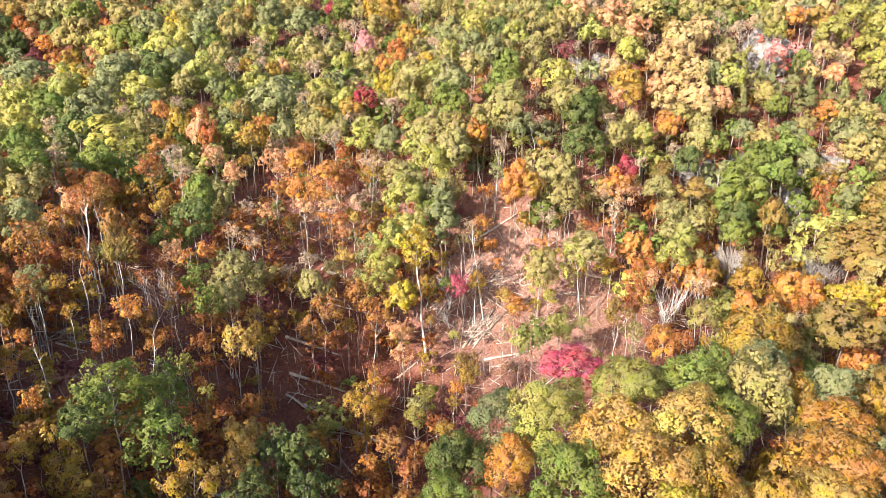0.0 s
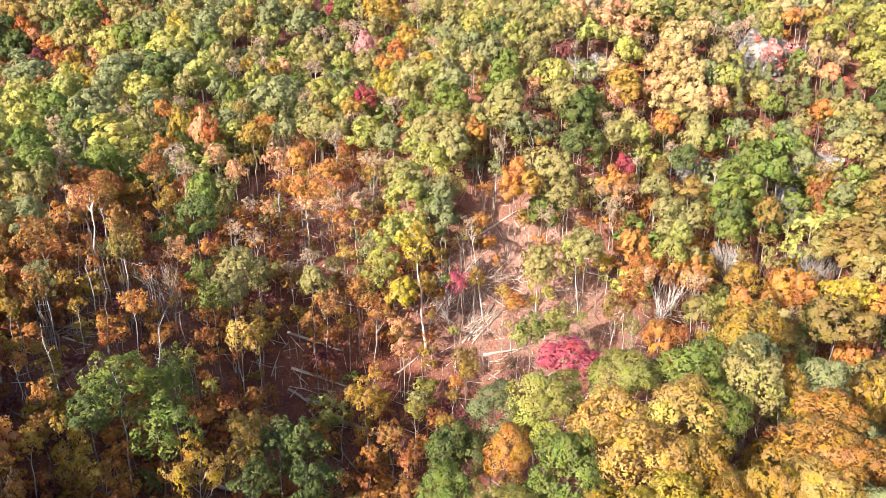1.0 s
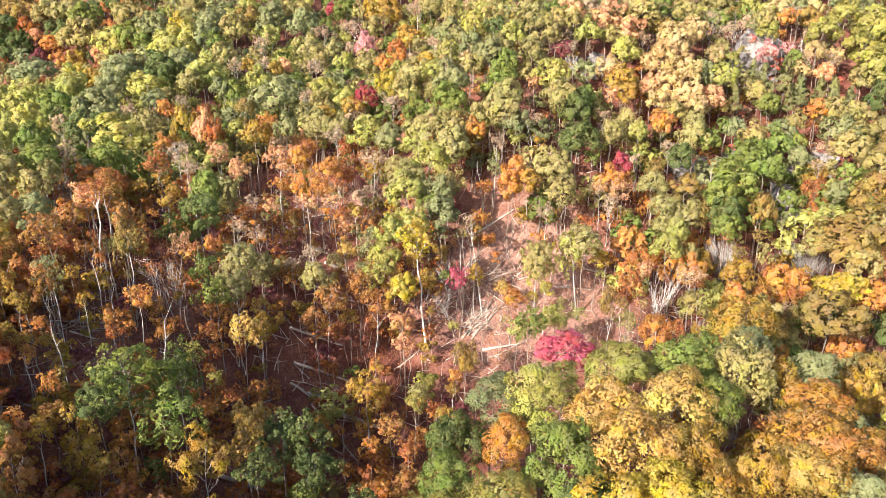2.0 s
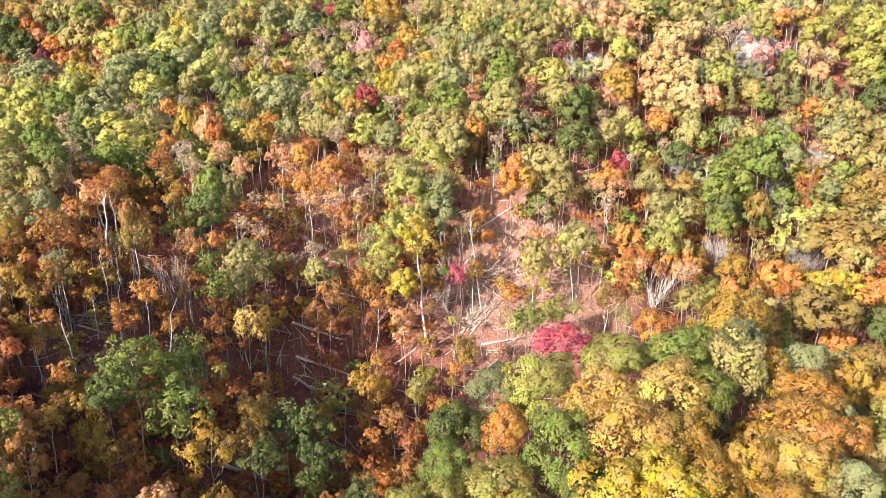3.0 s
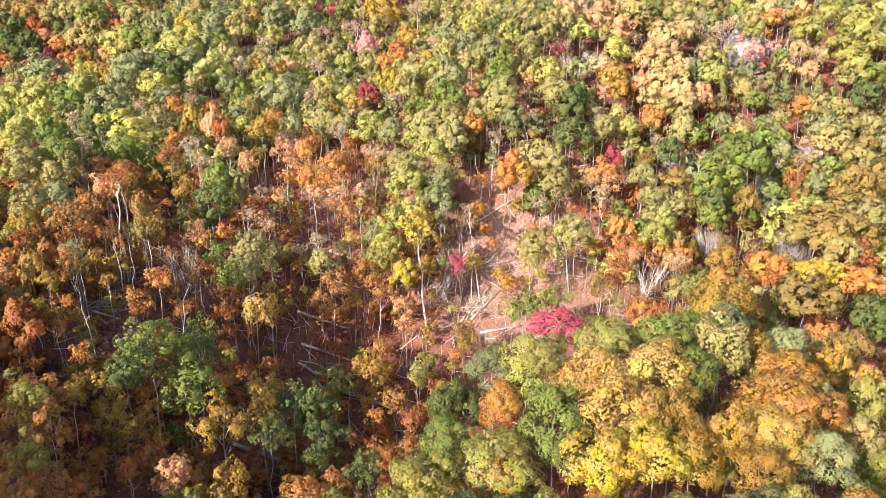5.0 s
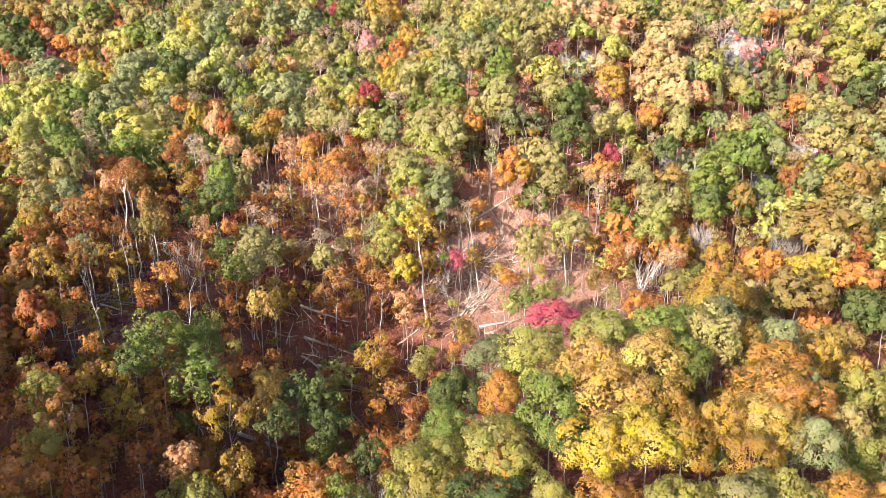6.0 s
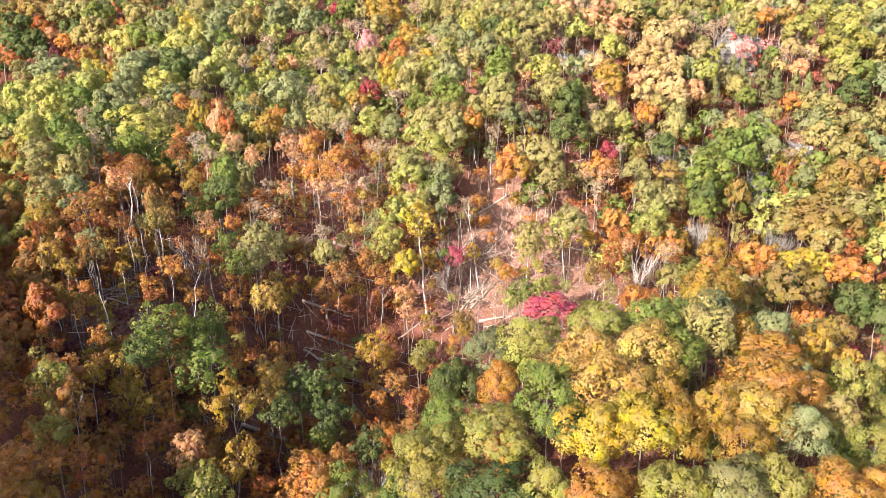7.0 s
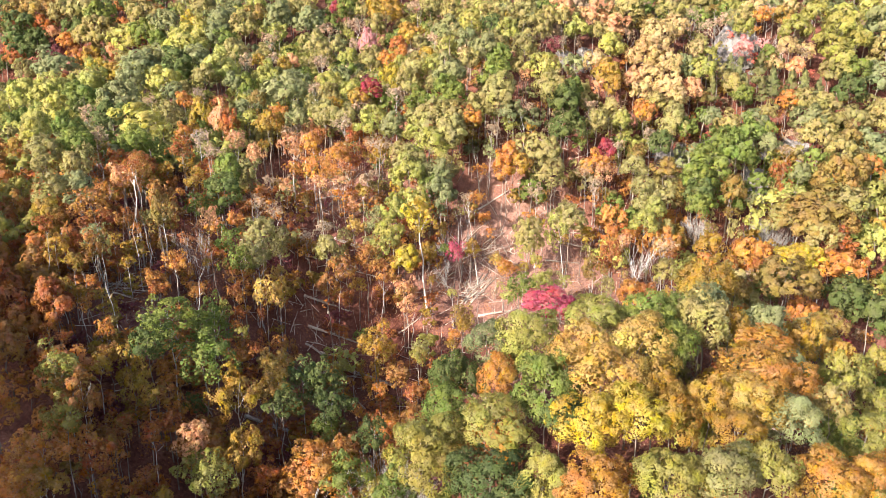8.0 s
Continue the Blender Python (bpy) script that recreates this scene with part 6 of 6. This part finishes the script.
def fill_understory():
    rng = random.Random(6)
    for _ in range(330):
        x, y = rng.uniform(-58, 60), rng.uniform(60, 165)
        clear = (-2 < x < 30 and 100 < y < 128) or (-23 < x < -5 and 84 < y < 104)
        if clear and rng.random() < 0.5:
            continue
        r = rng.uniform(0.7, 1.5)
        colour = rng.choice(("rust", "orange", "rust", "brown_olive", "gold", "maroon")) if x < 5 else rng.choice(("tan", "olive", "yellow_green", "gold", "rust"))
        plant("sapling", f"thin wispy sapling with sparse {COLOURS[colour][1]} leaves", "sapling", "saplings", x, y, rng.uniform(2.5, 6.5), r, rng.choice(BUSH_STEMS), rng.choice(WISPY_CROWNS), colour, 0, r * rng.uniform(1.2, 2.0))
    for _ in range(290):
        x, y, r = rng.uniform(-78, 2), rng.uniform(56, 128), rng.uniform(1.2, 2.5)
        if -23 < x < -5 and 84 < y < 104 and rng.random() < 0.65:
            continue
        colour = rng.choice(("rust", "orange", "orange", "gold", "rust", "maroon", "russet", "rust"))
        plant("shrub", f"bushy shrub with {COLOURS[colour][1]} autumn leaves", "shrub", "shrubs under the trees", x, y, 1.6 * r + rng.uniform(0.6, 2.8), r, rng.choice(BUSH_STEMS), rng.choice(BUSH_CROWNS), colour, 0, r * 0.85)
    for _ in range(60):
        x, y, r = rng.uniform(-52, -2), rng.uniform(42, 72), rng.uniform(1.4, 2.5)
        understory(rng.choice(("rust", "orange", "brown_olive", "gold", "rust")), x, y, 1.6 * r + rng.uniform(1.0, 3.5), r)
    for _ in range(160):
        x, y, r = rng.uniform(-75, 85), rng.uniform(125, 175), rng.uniform(1.4, 2.4)
        if any(h == 0 and (x - a) ** 2 + (y - b) ** 2 < 30 for a, b, _, h in STANDING):
            continue
        understory(colour_mix(x, y, rng), x, y, 1.6 * r + rng.uniform(1.0, 4.0), r)
    for _ in range(34):
        x, y = rng.uniform(-55, 8), rng.uniform(68, 140)
        snag("grey", x, y, rng.uniform(7, 15), rng.gauss(0, 0.08))


def shrub_layer():
    """Shrubs half hidden under the trees of the upper and far slopes."""
    rng = random.Random(8)
    heaps = [(mesh_arrays(me), CROWN_WAYS[me.name]) for me in BUSH_CROWNS]
    co, ways, tints = [], [], []
    places = ((28, 85, 80, 165, ("olive", "rust", "tan", "gold", "orange", "yellow_green"), 150), (-75, 8, 118, 178, ("olive", "gold", "orange", "peach", "rust", "tan"), 170))
    for x0, x1, y0, y1, colours, count in places:
        for _ in range(count):
            x, y, r = rng.uniform(x0, x1), rng.uniform(y0, y1), rng.uniform(1.2, 2.3)
            if any(abs(x - a) < 3 and -6 < y - b < 2 for a, b in OPEN_PLACES):
                continue
            leaves, facing = rng.choice(heaps)
            a, base, v = rng.uniform(0, 6.28), COLOURS[rng.choice(colours)][0], rng.uniform(0.75, 1.2)
            turn = np.array(((math.cos(a), -math.sin(a), 0), (math.sin(a), math.cos(a), 0), (0, 0, 1)))
            co.append((leaves * np.array((r, r, r * 0.85))) @ turn.T + np.array((x, y, ground_at(x, y) + r * 0.75 + rng.uniform(0, 1.2))))
            ways.append(facing @ turn.T)
            tints.append(np.tile((base[0] * v, base[1] * v, base[2] * v, 1.0), (len(leaves), 1)))
    co = np.concatenate(co)
    me = bpy.data.meshes.new("shrub_layer")
    me.from_pydata(co.tolist(), [], np.arange(len(co)).reshape(-1, 3).tolist())
    me.materials.append(tinted_leaves())
    me.attributes.new("leaf_tint", "FLOAT_COLOR", "POINT").data.foreach_set("color", np.concatenate(tints).ravel())
    soft_normals(me, np.concatenate(ways))
    tagged(new("shrub_layer", me), "low olive, rust and gold shrubs under the trees", "shrubs", kind="stuff")


def undergrowth():
    """Low scrub, seedlings and dead stems over the open forest floor."""
    rng = np.random.default_rng(3)
    n = 4800
    x, y = rng.uniform(-62, 70, n), rng.uniform(58, 172, n)
    z = ground_heights(x, y)
    high = rng.uniform(0.3, 2.6, n)
    palette = np.array([COLOURS[c][0] for c in ("rust", "tan", "maroon", "orange", "rust", "maroon", "rust", "rust")])
    tint = palette[rng.integers(0, len(palette), n)] * rng.uniform(0.6, 1.15, (n, 1))
    per = 32
    which = np.repeat(np.arange(n), per)
    spot = rng.normal(size=(n * per, 3)) * np.array((0.55, 0.55, 0.35))
    centres = np.stack([x[which], y[which], z[which] + high[which] * rng.uniform(0.35, 1.1, n * per)], 1) + spot * (0.5 + high[which] * 0.35)[:, None]
    normals = rng.normal(size=(n * per, 3)) + np.array((0, 0, 0.7))
    leaves = leaves_mesh("undergrowth", centres, normals, rng.uniform(0.10, 0.26, n * per), 0.4, tinted_leaves())
    layer = leaves.attributes.new("leaf_tint", "FLOAT_COLOR", "POINT")
    layer.data.foreach_set("color", np.repeat(np.concatenate([tint[which], np.ones((n * per, 1))], 1), 3, axis=0).ravel())
    tagged(new("undergrowth", leaves), "low autumn scrub in rust, tan and olive on the forest floor", "undergrowth", kind="stuff")
    verts, faces = [], []
    pick = random.Random(9)
    for _ in range(1100):
        a, b = pick.uniform(-60, 62), pick.uniform(60, 165)
        if -2 < a < 32 and 98 < b < 134 and pick.random() < 0.2:
            continue
        g, h, lean = ground_at(a, b) - 0.1, pick.uniform(0.8, 3.8), pick.gauss(0, 0.35)
        tube(verts, faces, [(a, b, g), (a + lean * 0.5, b, g + h * 0.55), (a + lean, b + pick.gauss(0, 0.3), g + h)], [0.04, 0.028, 0.012], 3)
    for _ in range(1100):
        a, b, turn, size = pick.uniform(-58, 45), pick.uniform(62, 150), pick.uniform(0, 3.14), pick.uniform(0.6, 3.2)
        c, e = a + math.cos(turn) * size, b + math.sin(turn) * size
        tube(verts, faces, [(a, b, ground_at(a, b) + 0.1), (c, e, ground_at(c, e) + pick.uniform(0.1, 0.5))], [0.07, 0.03], 3)
    tagged(new("dead_stems", tube_mesh("dead_stems", verts, faces, DEADWOOD)), "thin bare stems and fallen sticks among the leaf litter", "dead stems", kind="stuff")


def talus():
    """Loose grey stones below the outcrops."""
    rng = random.Random(21)
    base = bmesh.new()
    bmesh.ops.create_icosphere(base, subdivisions=1, radius=1)
    shape = [v.co.copy() for v in base.verts]
    tris = [tuple(v.index for v in f.verts) for f in base.faces]
    base.free()
    verts, faces = [], []
    for x0, y0, wide, deep, count in ((66, 139, 8, 9, 150), (69, 168, 8, 6, 110), (51, 144, 6, 4, 70), (75, 150, 6, 4, 60), (31, 163, 5, 4, 40)):
        for _ in range(count):
            x, y, s = rng.gauss(x0, wide * 0.5), rng.gauss(y0, deep * 0.5), rng.uniform(0.15, 0.85) ** 1.5 + 0.1
            g, first, turn = ground_at(x, y) + s * 0.2, len(verts), Matrix.Rotation(rng.uniform(0, 6.28), 3, "Z")
            for v in shape:
                p = turn @ Vector((v.x * s * 1.3, v.y * s, v.z * s * 0.7)) * rng.uniform(0.75, 1.15)
                verts.append((x + p.x, y + p.y, g + p.z))
            faces.extend(tuple(i + first for i in t) for t in tris)
    me = bpy.data.meshes.new("talus")
    me.from_pydata(verts, [], faces)
    me.materials.append(ROCK)
    tagged(new("talus", me), "loose angular grey stones scattered below the outcrops", "stones", kind="stuff")


canopy("sage", 88, 141, 12.0, 3.2)
canopy("olive", 94, 148, 13.0, 3.3)
canopy("sage", 91, 134, 12.0, 3.1)
canopy("sage", 97, 157, 12.5, 3.2)
canopy("olive", 101, 163, 13.0, 3.4)
canopy("yellow_green", 95, 166, 12.5, 3.2)
canopy("sage", 103, 170, 13.0, 3.3)
talus()
fill_wood()
fill_understory()
shrub_layer()
undergrowth()
